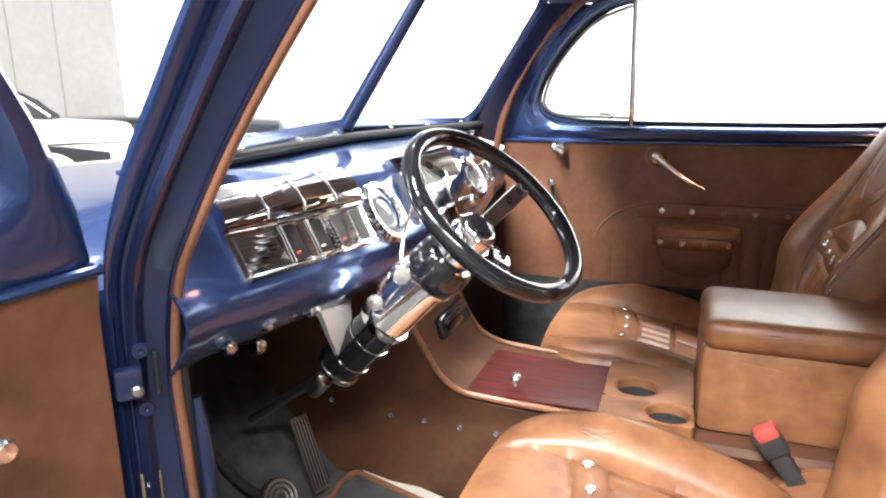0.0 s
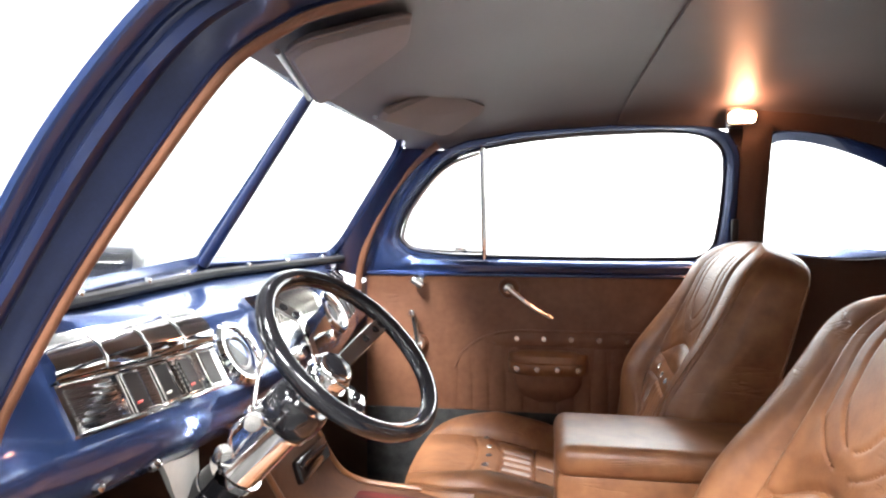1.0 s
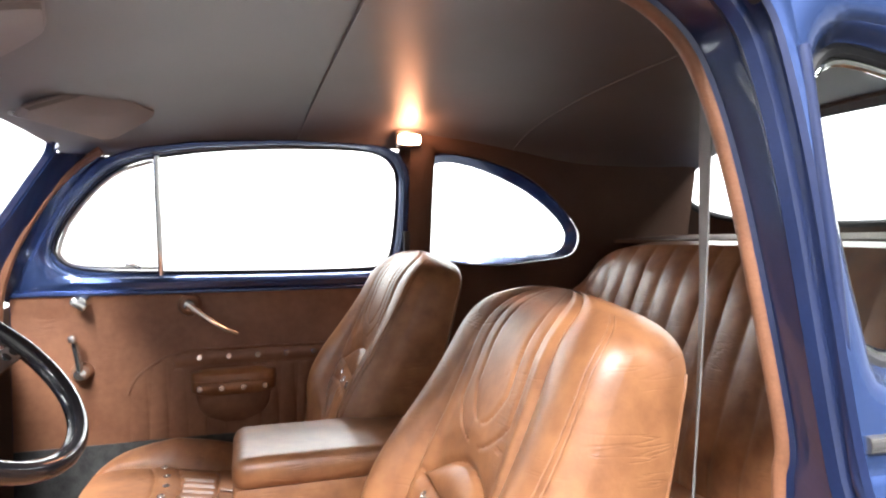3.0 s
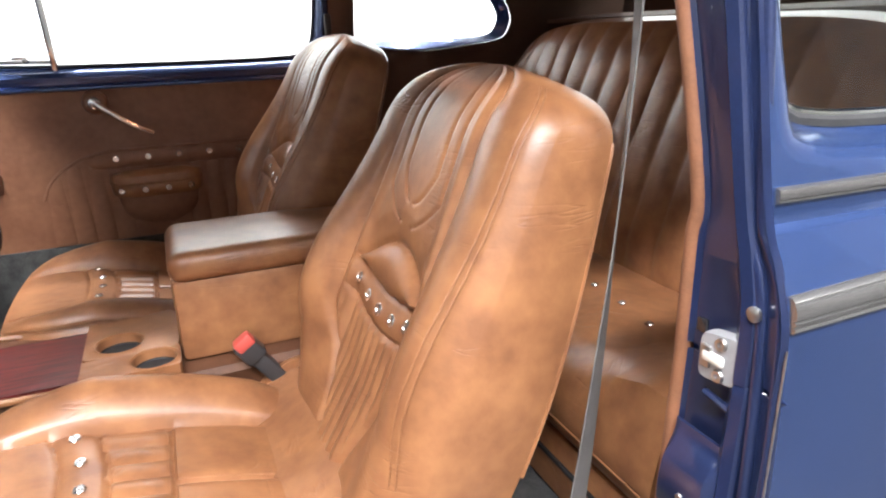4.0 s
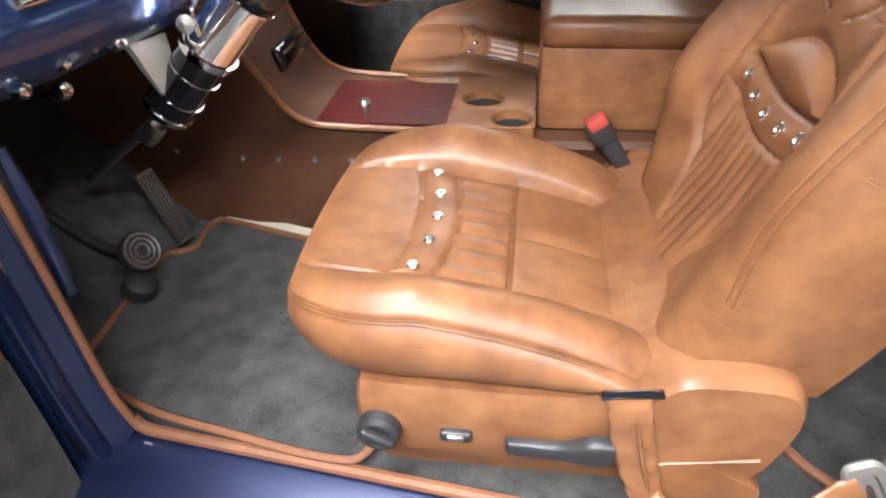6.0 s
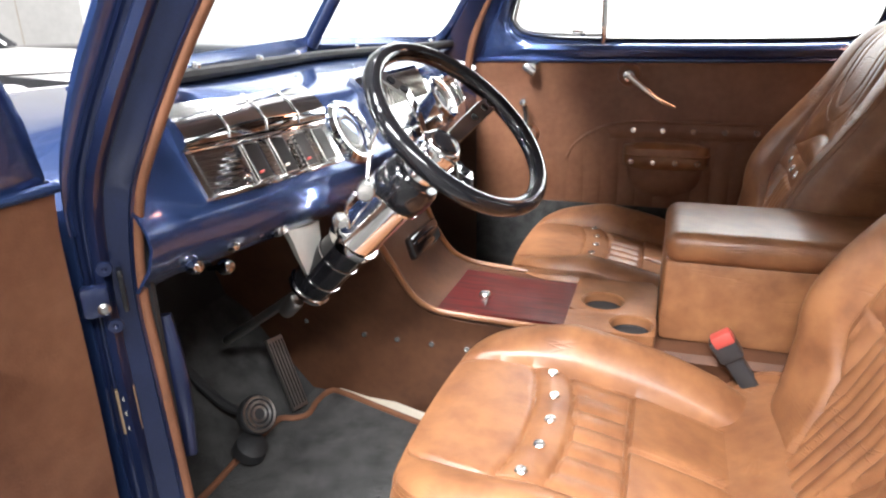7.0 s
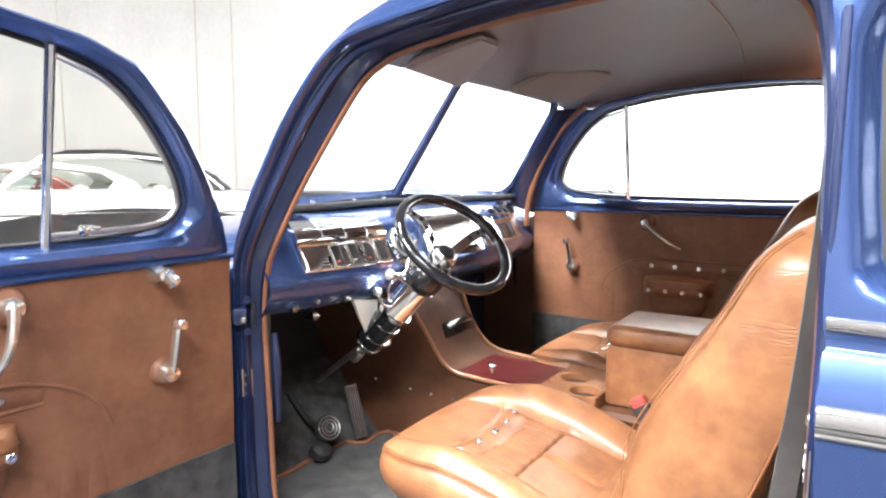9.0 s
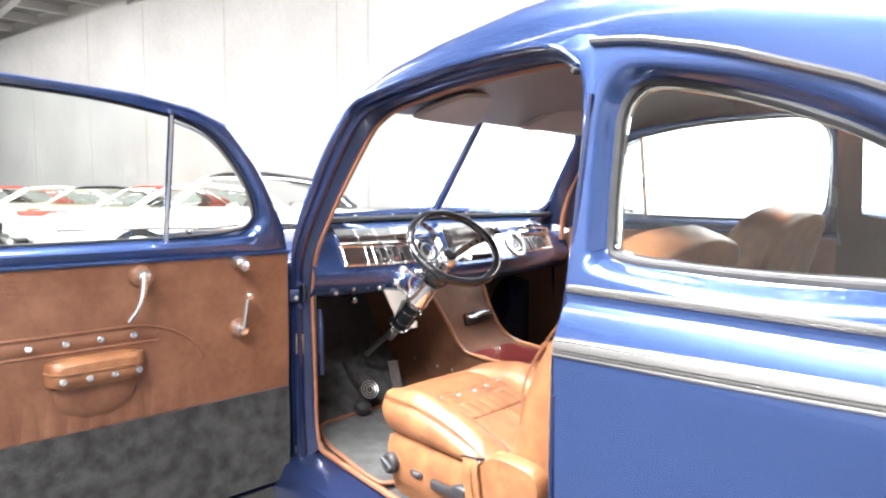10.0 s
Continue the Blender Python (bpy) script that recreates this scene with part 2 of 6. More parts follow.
tagged(hall_floor, "grey polished concrete floor of the showroom hall", "floor", kind="structure")


def wall_run(name, a, b, height, material, label, t=0.25):
    a, b = Vector(a), Vector(b)
    d = (b - a).normalized()
    nrm = Vector((-d.y, d.x, 0)) * t
    bm = loft([[(*(p), z) for p, z in ((a.xy, 0), (a.xy, height), ((a + nrm).xy, height), ((a + nrm).xy, 0))],
               [(*(p), z) for p, z in ((b.xy, 0), (b.xy, height), ((b + nrm).xy, height), ((b + nrm).xy, 0))]], True, False, True)
    return tagged(mesh_object(name, bm, material, smooth=False), label, "wall", kind="structure")


wall_run("wall_far", (20, 8.6, 0), (-9.2, 8.6, 0), 7.5, PLASTER, "bright white painted wall behind the car", -0.25)
wall_run("wall_near", (-40, -11, 0), (20, -11, 0), 7.5, CONCRETE, "plain pale wall of the hall", -0.25)
wall_run("wall_rear", (14, -14, 0), (14, 16, 0), 7.5, PLASTER, "plain pale end wall of the hall", -0.25)
wall_run("wall_front", (-38, 16, 0), (-38, -14, 0), 7.5, PLASTER, "plain pale end wall of the hall", -0.25)
WALL_A, WALL_B = Vector((-8.8, 8.62, 0)), Vector((-39, 2.6, 0))
wall_run("wall_concrete", WALL_A, WALL_B, 7.5, CONCRETE, "tall grey precast concrete panel wall", -0.25)
ceil_bm = loft([[(-40, -14, 7.45), (20, -14, 7.45)], [(-40, 16, 7.45), (20, 16, 7.45)]])
tagged(mesh_object("ceiling", thicken(ceil_bm, 0.2), mat("dark_roof_deck", (0.20, 0.20, 0.20), 0.8, 0, 0.2, 1.0, 10.0)), "grey steel deck ceiling of the hall", "ceiling", kind="structure")

# ---- car shell ----
CY = 0.74
DOOR_IN = [(0.075, 0.485), (0.055, 0.56), (0.048, 0.70), (0.040, 0.85), (0.036, 0.95), (0.055, 1.05), (0.09, 1.12), (0.145, 1.22), (0.22, 1.33), (0.29, 1.42), (0.345, 1.455), (0.41, 1.475), (0.60, 1.498),
           (0.75, 1.506), (0.90, 1.51), (0.97, 1.503), (1.02, 1.475), (1.055, 1.42), (1.078, 1.30), (1.092, 1.10), (1.092, 1.05), (1.092, 1.00), (1.092, 0.94), (1.092, 0.90), (1.08, 0.62), (1.05, 0.475)]
DOOR_OUT = [(0.02, 0.42), (0.005, 0.56), (0.0, 0.70), (0.0, 0.83), (0.003, 0.97), (0.012, 1.07), (0.045, 1.15), (0.10, 1.25), (0.155, 1.345), (0.22, 1.425), (0.28, 1.475), (0.36, 1.495), (0.55, 1.512),
            (0.75, 1.52), (0.95, 1.515), (1.02, 1.495), (1.055, 1.46), (1.068, 1.41), (1.076, 1.30), (1.078, 1.10), (1.079, 1.05), (1.079, 1.00), (1.080, 0.94), (1.080, 0.90), (1.080, 0.60), (1.078, 0.42)]
car = thing("coupe_car", (0.8, CY, 0.0), "blue vintage coupe with its driver door open", "car")
inn = [Vector((x, y_in(x, z), z)) for x, z in DOOR_IN]
def y_quarter(x, z):
    """Outer skin of the near rear body side."""
    y = -0.105 - 0.02 * min(1, max(0, (x - 1.07) / 0.4)) + tum(z) * 1.05
    if z < 1.082:
        y -= 0.002 * min(1.0, (1.082 - z) / 0.004) + 0.030 * math.sin(min(1, (1.082 - z) / 0.092) * math.pi / 2)
    if z < 0.86:
        y += 0.16 * (0.86 - z) ** 2
    if x > 1.5:
        y += 0.16 * (x - 1.5) ** 2
    return y


out = [Vector((x, y_quarter(1.078, z) - 0.001 if (x > 1.04 and z < 1.47) else y_out(x, z), z)) for x, z in DOOR_OUT]
inn_s, out_s = smooth_line(inn, 6), smooth_line(out, 6)
rings = []
mid_open = Vector((0.55, 0.05, 1.0))
for k, (a, b) in enumerate(zip(inn_s, out_s)):
    t = inn_s[min(k + 1, len(inn_s) - 1)] - inn_s[max(k - 1, 0)]
    nv = t.cross(b - a).normalized()
    if nv.dot(mid_open - a) < 0:
        nv = -nv
    rings.append([a.lerp(b, f) + nv * h for f, h in ((0, 0), (0.06, -0.006), (0.12, -0.006), (0.55, -0.006), (0.59, -0.003), (0.62, 0.003), (0.66, 0.006), (0.71, 0.004), (0.74, -0.003), (0.78, -0.005), (0.88, -0.006), (0.95, -0.004), (1.0, 0.0))])
part("door_jamb", thicken(loft(rings), 0.006), JAMB, car, "blue door jamb with shade put into its colour")
part("windlace", tube([p + Vector((0.0, 0.004, 0)) for p in inn_s], 0.0095, 10, taper=[0.66 + 0.34 * min(1, max(0, (p.x - 0.15) / 0.7)) for p in inn_s]), LACE, car, "tan cord windlace round the door opening")
# rolled gutter lip round the outside of the opening
lip = [p for p in out_s if p.z > 1.02 and not (p.x > 1.04 and p.z < 1.47)]
rings = []
for k, p in enumerate(lip):
    t = (lip[min(k + 1, len(lip) - 1)] - lip[max(k - 1, 0)]).normalized()
    nv = t.cross(Vector((0, 1, 0))).normalized()
    if nv.dot(mid_open - p) > 0:
        nv = -nv
    g = min(1.0, k / 12.0, (len(lip) - 1 - k) / 14.0)
    rings.append([p + nv * a * g + Vector((0, b * (0.4 + 0.6 * g), 0)) for a, b in ((-0.002, 0.004), (0.000, -0.010), (0.004, -0.016), (0.010, -0.017), (0.014, -0.011), (0.015, -0.003), (0.017, 0.006), (0.022, 0.014))])
part("gutter_lip", thicken(loft(rings), 0.003), PAINT, car, "rolled blue gutter lip round the door opening")
# skin of the post round the upper rear corner of the opening
fill = []
for p in [q for q in out_s if q.x > 0.955 and q.z > 1.20]:
    d = Vector((p.x - 0.90, 0, p.z - 1.36))
    if d.z < 0.0:
        q = Vector((1.086, 0, p.z))
    else:
        k = min((1.086 - 0.90) / d.x if d.x > 1e-6 else 1e9, (1.528 - 1.36) / d.z if d.z > 1e-6 else 1e9)
        q = Vector((0.90 + d.x * k, 0, 1.36 + d.z * k))
    q = p.lerp(q, min(1.0, (p.x - 0.955) / 0.06)) if p.z > 1.45 else q
    fill.append([p, p.lerp(Vector((q.x, y_quarter(1.078, q.z) + 0.002, q.z)), 0.3) + Vector((0, -0.003, 0)), Vector((q.x, y_quarter(1.078, q.z) + 0.002, q.z))])
part("post_skin", thicken(loft(fill), 0.003), PAINT, car)
# rocker sill
sill = [[(x, y_in(x, 0.47) + 0.01, 0.47), (x, y_in(x, 0.47) - 0.03, 0.462), (x, y_in(x, 0.47) - 0.09, 0.44), (x, y_in(x, 0.4) - 0.12, 0.38), (x, y_in(x, 0.4) - 0.11, 0.25)] for x in np.linspace(0.0, 1.10, 12)]
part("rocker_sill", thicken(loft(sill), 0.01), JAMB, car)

# quarter panel with its window
FQW = [(1.170, 1.225), (1.162, 1.26), (1.162, 1.36), (1.165, 1.44), (1.185, 1.482), (1.24, 1.492), (1.35, 1.468), (1.48, 1.415), (1.585, 1.345), (1.638, 1.285), (1.638, 1.24), (1.60, 1.215), (1.45, 1.210), (1.25, 1.210)]
QW = [(1.145, 1.155), (1.128, 1.195), (1.120, 1.31), (1.118, 1.385), (1.137, 1.425), (1.18, 1.436), (1.29, 1.408), (1.40, 1.368), (1.50, 1.318), (1.59, 1.25), (1.61, 1.20), (1.57, 1.155), (1.45, 1.146), (1.28, 1.146)]


qw = even(smooth_line([(x, 0, z) for x, z in QW], 6, True), 96, True)
qo = []
cx, cz = 1.36, 1.27


def z_drip(x):
    return float(np.interp(x, (1.0, 1.067, 1.15, 1.30, 1.476, 1.65, 1.85, 2.1, 2.45), (1.51, 1.508, 1.499, 1.458, 1.390, 1.30, 1.17, 0.95, 0.6)))

for p in qw:
    d = Vector((p.x - cx, 0, p.z - cz))
    k = 1e9
    if d.x < -1e-6:
        k = min(k, (1.078 - cx) / d.x)
    if d.x > 1e-6:
        k = min(k, (2.45 - cx) / d.x)
    if d.z > 1e-6:
        kk = 1.0
        while kk < 30 and cz + d.z * kk < z_drip(cx + d.x * kk) and kk < k:
            kk += 0.01
        k = min(k, kk)
    if d.z < -1e-6:
        k = min(k, (1.092 - cz) / d.z)
    qo.append(Vector((cx, 0, cz)) + d * k)
rings = []
for f in [0, 0.02, 0.05, 0.1, 0.16, 0.24, 0.33, 0.42, 0.5, 0.58, 0.66, 0.74, 0.82, 0.91, 1.0]:
    ring = []
    for a, b in zip(qw, qo):
        p = a.lerp(b, f)
        y = y_quarter(p.x, p.z)
        dist = (p - a).length
        y += 0.035 * math.exp(-(dist / 0.020) ** 2)
        ring.append((p.x, y, p.z))
    rings.append(ring)
part("quarter_panel", thicken(loft(rings, True), 0.004), PAINT, car, "glossy blue rear quarter panel")
rows = [1.092, 1.0825, 1.081, 1.078, 1.074, 1.068, 1.06, 1.05, 1.04, 1.03, 1.015, 1.0, 0.985, 0.97, 0.95, 0.92, 0.88, 0.83, 0.77, 0.7, 0.62, 0.53, 0.43, 0.33]
part("lower_quarter", thicken(loft([[(x, y_quarter(x, z), z) for x in np.linspace(1.078, 2.45, 40)] for z in rows]), 0.004), PAINT, car, "glossy blue lower quarter panel with a rounded shoulder")
gl = [Vector((p.x, y_quarter(p.x, p.z) + 0.040, p.z)) for p in qw]
part("quarter_window_seal", tube(gl, 0.008, 8, True), RUBBER, car)
inner = [Vector((cx + (p.x - cx) * 0.965, p.y + 0.006, cz + (p.z - cz) * 0.94)) for p in gl]
part("quarter_window_trim", tube(inner, 0.005, 8, True), CHROME, car, "thin bright strip round the quarter window")


def pane(pts, parent, name="window_pane", t=0.004):
    """Clear thin glass filling an outline."""
    P = [Vector(p) for p in pts]
    c = sum(P, Vector()) / len(P)
    bm = loft([[c + (p - c) * f for p in P] for f in (0.002, 0.5, 1.0)], True)
    thicken(bm, t)
    o = part(name, bm, GLASS, parent, "clear window glass", smooth=False)
    o.visible_shadow = False
    return o


pane(gl, car)
# bright trims along the quarter


def ribbed_strip(z0, z1, prof, x0, rise=0.0):
    """A bright moulding; prof: fractions of its height and how far it stands out."""
    rg = []
    for x in np.linspace(x0, 2.4, 36):
        up = z0 + rise * (x - x0)
        rg.append([(x, y_quarter(x, up + (z1 - z0) * f) - 0.6 * d, up + (z1 - z0) * f) for f, d in prof])
    part("chrome_trim", loft(rg, caps=True), TRIM, car, "ribbed bright side trim")


ribbed_strip(1.0985, 1.1118, ((0.0, -0.002), (0.02, 0.004), (0.10, 0.006), (0.20, 0.0065), (0.26, 0.0045), (0.34, 0.0075), (0.55, 0.0090), (0.85, 0.0085), (0.98, 0.005), (1.0, -0.002)), 1.082)
ribbed_strip(0.999, 1.0295, ((0.0, -0.002), (0.02, 0.006), (0.09, 0.0085), (0.17, 0.008), (0.20, 0.0045), (0.24, 0.0085), (0.32, 0.0095), (0.37, 0.0055), (0.42, 0.0105), (0.62, 0.0120), (0.80, 0.0110), (0.84, 0.0075), (0.88, 0.0100), (0.97, 0.007), (1.0, -0.002)), 1.080, 0.04)
part("edge_chip_line", tube([(1.0775, y_quarter(1.078, z) - 0.002, z) for z in np.linspace(0.985, 0.50, 40)], 0.0011, 6, taper=[0.7 + 0.5 * abs(math.sin(i * 1.9)) for i in range(40)]), DULL, car, "worn bare edge of the quarter panel")
pts = [(x, y_quarter(x, z_drip(x)) - 0.006, z_drip(x)) for x in np.linspace(1.07, 2.2, 24)]
part("drip_moulding", tube(pts, 0.009, 8, flat=0.7), TRIM, car, "bright drip rail moulding")

# roof
ROOF = [(0.215, 1.525, 1.425), (0.25, 1.55, 1.46), (0.30, 1.575, 1.488), (0.42, 1.62, 1.508), (0.6, 1.655, 1.52), (0.85, 1.685, 1.528), (0.95, 1.688, 1.535), (1.06, 1.69, 1.522), (1.15, 1.689, 1.512), (1.3, 1.68, 1.466), (1.476, 1.665, 1.398), (1.7, 1.640, 1.28), (2.0, 1.612, 1.10), (2.06, 1.604, 1.06)]


def roof_rings(drop, n=28):
    rings = []
    for x, zc, ze in ROOF:
        ring = []
        ze = ze - (0.0 if x < 0.9 else 0.014)
        yn = (y_out(x, ze) if x < 1.04 else y_quarter(x, ze)) + 0.002
        yf = 2 * CY - yn
        for i in range(n + 1):
            a = math.pi * i / n
            c = math.cos(a)
            s = math.sin(a)
            zee = ze + (0.09 if x > 1.1 else 0.03) * min(1.0, 2.0 * i / n)
            ym = (yn + yf) / 2 - (yf - yn) / 2 * (abs(c) ** 0.75) * (1 if c > 0 else -1)
            ring.append((x, ym, zee + (zc - zee) * s ** 0.62 - drop))
        rings.append(ring)
    return rings


def roof_z(x, y):
    """Height of the roof skin over a place."""
    zc = float(np.interp(x, [r[0] for r in ROOF], [r[1] for r in ROOF]))
    ze = float(np.interp(x, [r[0] for r in ROOF], [r[2] for r in ROOF])) - (0.0 if x < 0.9 else 0.014)
    yn = y_out(x, ze) if x < 1.04 else y_quarter(x, ze)
    c = min(1.0, abs(y - CY) / (CY - yn)) ** (1 / 0.75)
    return ze + (zc - ze) * max(0.0, 1 - c * c) ** 0.31


part("roof", thicken(loft(roof_rings(0.0)), 0.004), PAINT, car, "glossy blue roof")
HEAD = [(0.20, 1.500, 1.485), (0.30, 1.53, 1.482), (0.42, 1.565, 1.49), (0.6, 1.60, 1.51), (0.85, 1.625, 1.52), (1.1, 1.635, 1.525), (1.25, 1.632, 1.51), (1.4, 1.624, 1.485), (1.55, 1.614, 1.46), (1.7, 1.604, 1.435), (1.85, 1.594, 1.41), (2.0, 1.582, 1.385), (2.06, 1.576, 1.37)]
rings = []
for x, zc, ze in HEAD:
    ring = []
    yn, yf = y_in(x, ze) + 0.0, 1.365
    for i in range(33):
        c, s = math.cos(math.pi * i / 32), math.sin(math.pi * i / 32)
        yy = (yn + yf) / 2 - (yf - yn) / 2 * (abs(c) ** 0.8) * (1 if c > 0 else -1)
        zz = ze + (zc - ze) * s ** 0.75
        ring.append((x, yy, zz if x < 1.15 else min(zz, roof_z(x, yy) - 0.014)))
    rings.append(ring)
tagged(mesh_object("ceiling_headliner", thicken(loft(rings), 0.004), SUEDE), "taupe cloth headliner of the car", "headliner", kind="structure")

# windshield frame, divider and panes
WS = {"bc": Vector((-0.079, CY, 1.199)), "br": Vector((0.0, 1.33, 1.183)), "tr": Vector((0.217, 1.258, 1.492)), "tc": Vector((0.146, CY, 1.512))}


def ws_point(u, v, side):
    """u from the centre to the corner, v from bottom to top; side 1 far, -1 near."""
    p = (WS["bc"] * (1 - u) + WS["br"] * u) * (1 - v) + (WS["tc"] * (1 - u) + WS["tr"] * u) * v
    if side < 0:
        p = Vector((p.x, 2 * CY - p.y, p.z))
    return p


def rounded(n, r, grow):
    """A rounded unit square, corners at u = 1 round, grown outward."""
    pts = []
    corners = [(1, 0, r, -90), (1, 1, r, 0), (0, 1, 0.03, 90), (0, 0, 0.03, 180)]
    for cu, cv, rr, a0 in corners:
        ou = cu - rr if cu else rr
        ov = cv - rr * 1.6 if cv else rr * 1.6
        for i in range(n):
            a = radians(a0 + 90 * i / (n - 1))
            gu = grow if cu else grow * 0.18
            pts.append((ou + (rr + gu) * math.cos(a), ov + (rr * 1.6 + grow * 2.0) * math.sin(a)))
    return pts


for side in (1, -1):
    rings = []
    for grow, lift in ((0.0, 0.012), (0.012, 0.0), (0.05, 0.0), (0.075, 0.01)) if side > 0 else ((0.0, 0.012), (0.012, 0.0), (0.030, 0.0), (0.045, 0.006)):
        rings.append([ws_point(u, v, side) + Vector((lift * -0.8, 0, lift * 0.6)) for u, v in rounded(10, 0.09, grow)])
    part("windshield_frame", thicken(loft(rings, True), 0.006), PAINT, car)
    pane([ws_point(u, v, side) + Vector((-0.012, 0, 0.006)) for u, v in rounded(10, 0.09, 0.01)], car, "windshield_pane")
part("windshield_divider", tube([WS["bc"] + Vector((0, 0, -0.01)), WS["tc"] + Vector((0, 0, 0.005))], 0.011, 10), JAMB, car, "blue centre bar of the split windshield")

# cowl and hood
rings = []
for i in range(15):
    f = i / 14
    y = 0.0 + 1.48 * f
    e = 1 - (2 * f - 1) ** 2
    z0 = 1.15 - 0.10 * (1 - e) ** 4
    z2 = z0 - 0.012 - 0.05 * (1 - e) ** 2
    z7 = z2 - 0.03 - 0.07 * (1 - e)
    rings.append([(-0.01 - 0.06 * e, 0.07 + y * 0.905, z0), (-0.2, y * 0.98 + 0.015, z2), (-0.45, 0.07 + y * 0.905, (z2 + z7) / 2 + 0.004), (-0.7, 0.12 + y * 0.83, z7), (-1.1, 0.17 + y * 0.77, z7 - 0.035), (-1.4, 0.22 + y * 0.7, z7 - 0.08), (-1.75, 0.3 + y * 0.6, z7 - 0.33)])
part("hood", thicken(loft(rings), 0.006), PAINT, car, "blue hood ahead of the windshield")
rings = []
for x in np.linspace(-1.9, -0.15, 14):
    h = 0.90 + 0.06 * math.sin((x + 1.9) / 1.85 * math.pi) - 0.05 * max(0, (x + 0.8) / 0.65) ** 1.5
    ring = []
    for i in range(12):
        a = math.pi * i / 11
        ring.append((x, -0.02 + 0.24 * -math.cos(a) + 0.03, 0.45 + (h - 0.45) * math.sin(a) ** 0.7 if 0 < i < 11 else 0.45))
    rings.append(ring)
part("front_fender", loft(rings, caps=True), PAINT, car, "blue rounded front fender")
# apron between hood and fenders
for sg in (0, 1):
    ap = []
    for x, y, z in ((-0.01, 0.07, 1.05), (-0.2, 0.015, 0.99), (-0.7, 0.12, 0.89), (-1.4, 0.22, 0.81), (-1.75, 0.30, 0.56)):
        ap.append([(x, y if not sg else 1.48 - y, z), (x, (y - 0.012) if not sg else 1.492 - y, z - 0.05), (x, (y - 0.02) if not sg else 1.50 - y, max(0.45, z - 0.35))])
    part("fender_apron", thicken(loft(ap), 0.004), PAINT, car)
# A pillar lower skin
part("cowl_side", thicken(loft([[(0.004, y_out(0, z) - 0.002, z) for z in np.linspace(0.42, 1.04, 8)], [(-0.25, 0.02, z) for z in np.linspace(0.42, 0.97, 8)]]), 0.004), PAINT, car)

# floor, firewall, tunnel side, far wall below
floor_rings = [[(x, y, 0.475 if x > -0.08 else 0.475 + (-0.08 - x) * 1.1) for y in np.linspace(y_in(x, 0.47) + 0.012 if 0.04 < x < 1.1 else (0.10 if x < 0.5 else -0.03), 1.45, 12)] for x in [-0.30, -0.2, -0.12, -0.08, 0.02, 0.06, 0.2, 0.4, 0.6, 0.8, 1.0, 1.2, 1.4]]
tagged(mesh_object("floor_carpet", thicken(loft(floor_rings), 0.01), CARPET), "charcoal carpet on the car floor", "carpet", kind="structure")
fw = [[(-0.28, y, z) for z in np.linspace(0.5, 0.97, 6)] for y in (0.08, 1.44)]
part("firewall", thicken(loft(fw), 0.01), RUBBER, car, "black firewall under the dashboard")
part("kick_panel", thicken(loft([[(-0.28, 0.11, z) for z in (0.45, 0.95)], [(0.045, 0.115, z) for z in (0.45, 1.03)]]), 0.006), RUBBER, car)
part("kick_panel", thicken(loft([[(-0.28, 1.43, z) for z in (0.45, 0.95)], [(0.07, 1.43, z) for z in (0.45, 1.10)]]), 0.006), DARKTRIM, car)

# far rear side: dark trim round the quarter window
def y_far(x, z):
    return 1.425 - tum(z) - 0.25 * max(0, x - 1.55) ** 2


fw_pts = even(smooth_line([(x, 0, z) for x, z in FQW], 6, True), 96, True)
cx, cz = 1.40, 1.32
fo = []
for p in fw_pts:
    d = Vector((p.x - cx, 0, p.z - cz))
    k = 1e9
    if d.x < -1e-6:
        k = min(k, (1.105 - cx) / d.x)
    if d.x > 1e-6:
        k = min(k, (2.05 - cx) / d.x)
    if d.z > 1e-6:
        k = min(k, (1.58 - cz) / d.z)
    if d.z < -1e-6:
        k = min(k, (0.42 - cz) / d.z)
    q = Vector((cx, 0, cz)) + d * k
    q.z = min(q.z, roof_z(q.x, y_far(q.x, q.z)) - 0.02) if q.x > 1.2 else q.z
    fo.append(q)


def far_ring(f):
    """Ring of the trim, f of the way from the window out to its border."""
    return [(p.x, y_far(p.x, p.z), p.z) for p in (a.lerp(b, f) for a, b in zip(fw_pts, fo))]


grown = [p + (p - Vector((cx, 0, cz))).normalized() * 0.032 for p in fw_pts]
part("quarter_trim", thicken(loft([[(p.x, y_far(p.x, p.z) - 0.004, p.z) for p in grown]] + [far_ring(f) for f in (0.25, 0.5, 0.75, 1.0)], True), 0.006), DARKTRIM, car, "dark brown cloth side trim")
part("quarter_window_frame", thicken(loft([[(p.x, y_far(p.x, p.z) + 0.03, p.z) for p in fw_pts], [(a.lerp(b, 0.4).x, y_far(a.x, a.z) + 0.008, a.lerp(b, 0.4).z) for a, b in zip(fw_pts, grown)],
                                          [(a.lerp(b, 0.8).x, y_far(a.x, a.z) - 0.012, a.lerp(b, 0.8).z) for a, b in zip(fw_pts, grown)], [(p.x, y_far(p.x, p.z) - 0.002, p.z) for p in grown]], True), 0.004), PAINT, car)
pane([(p.x, y_far(p.x, p.z) + 0.03, p.z) for p in fw_pts], car)

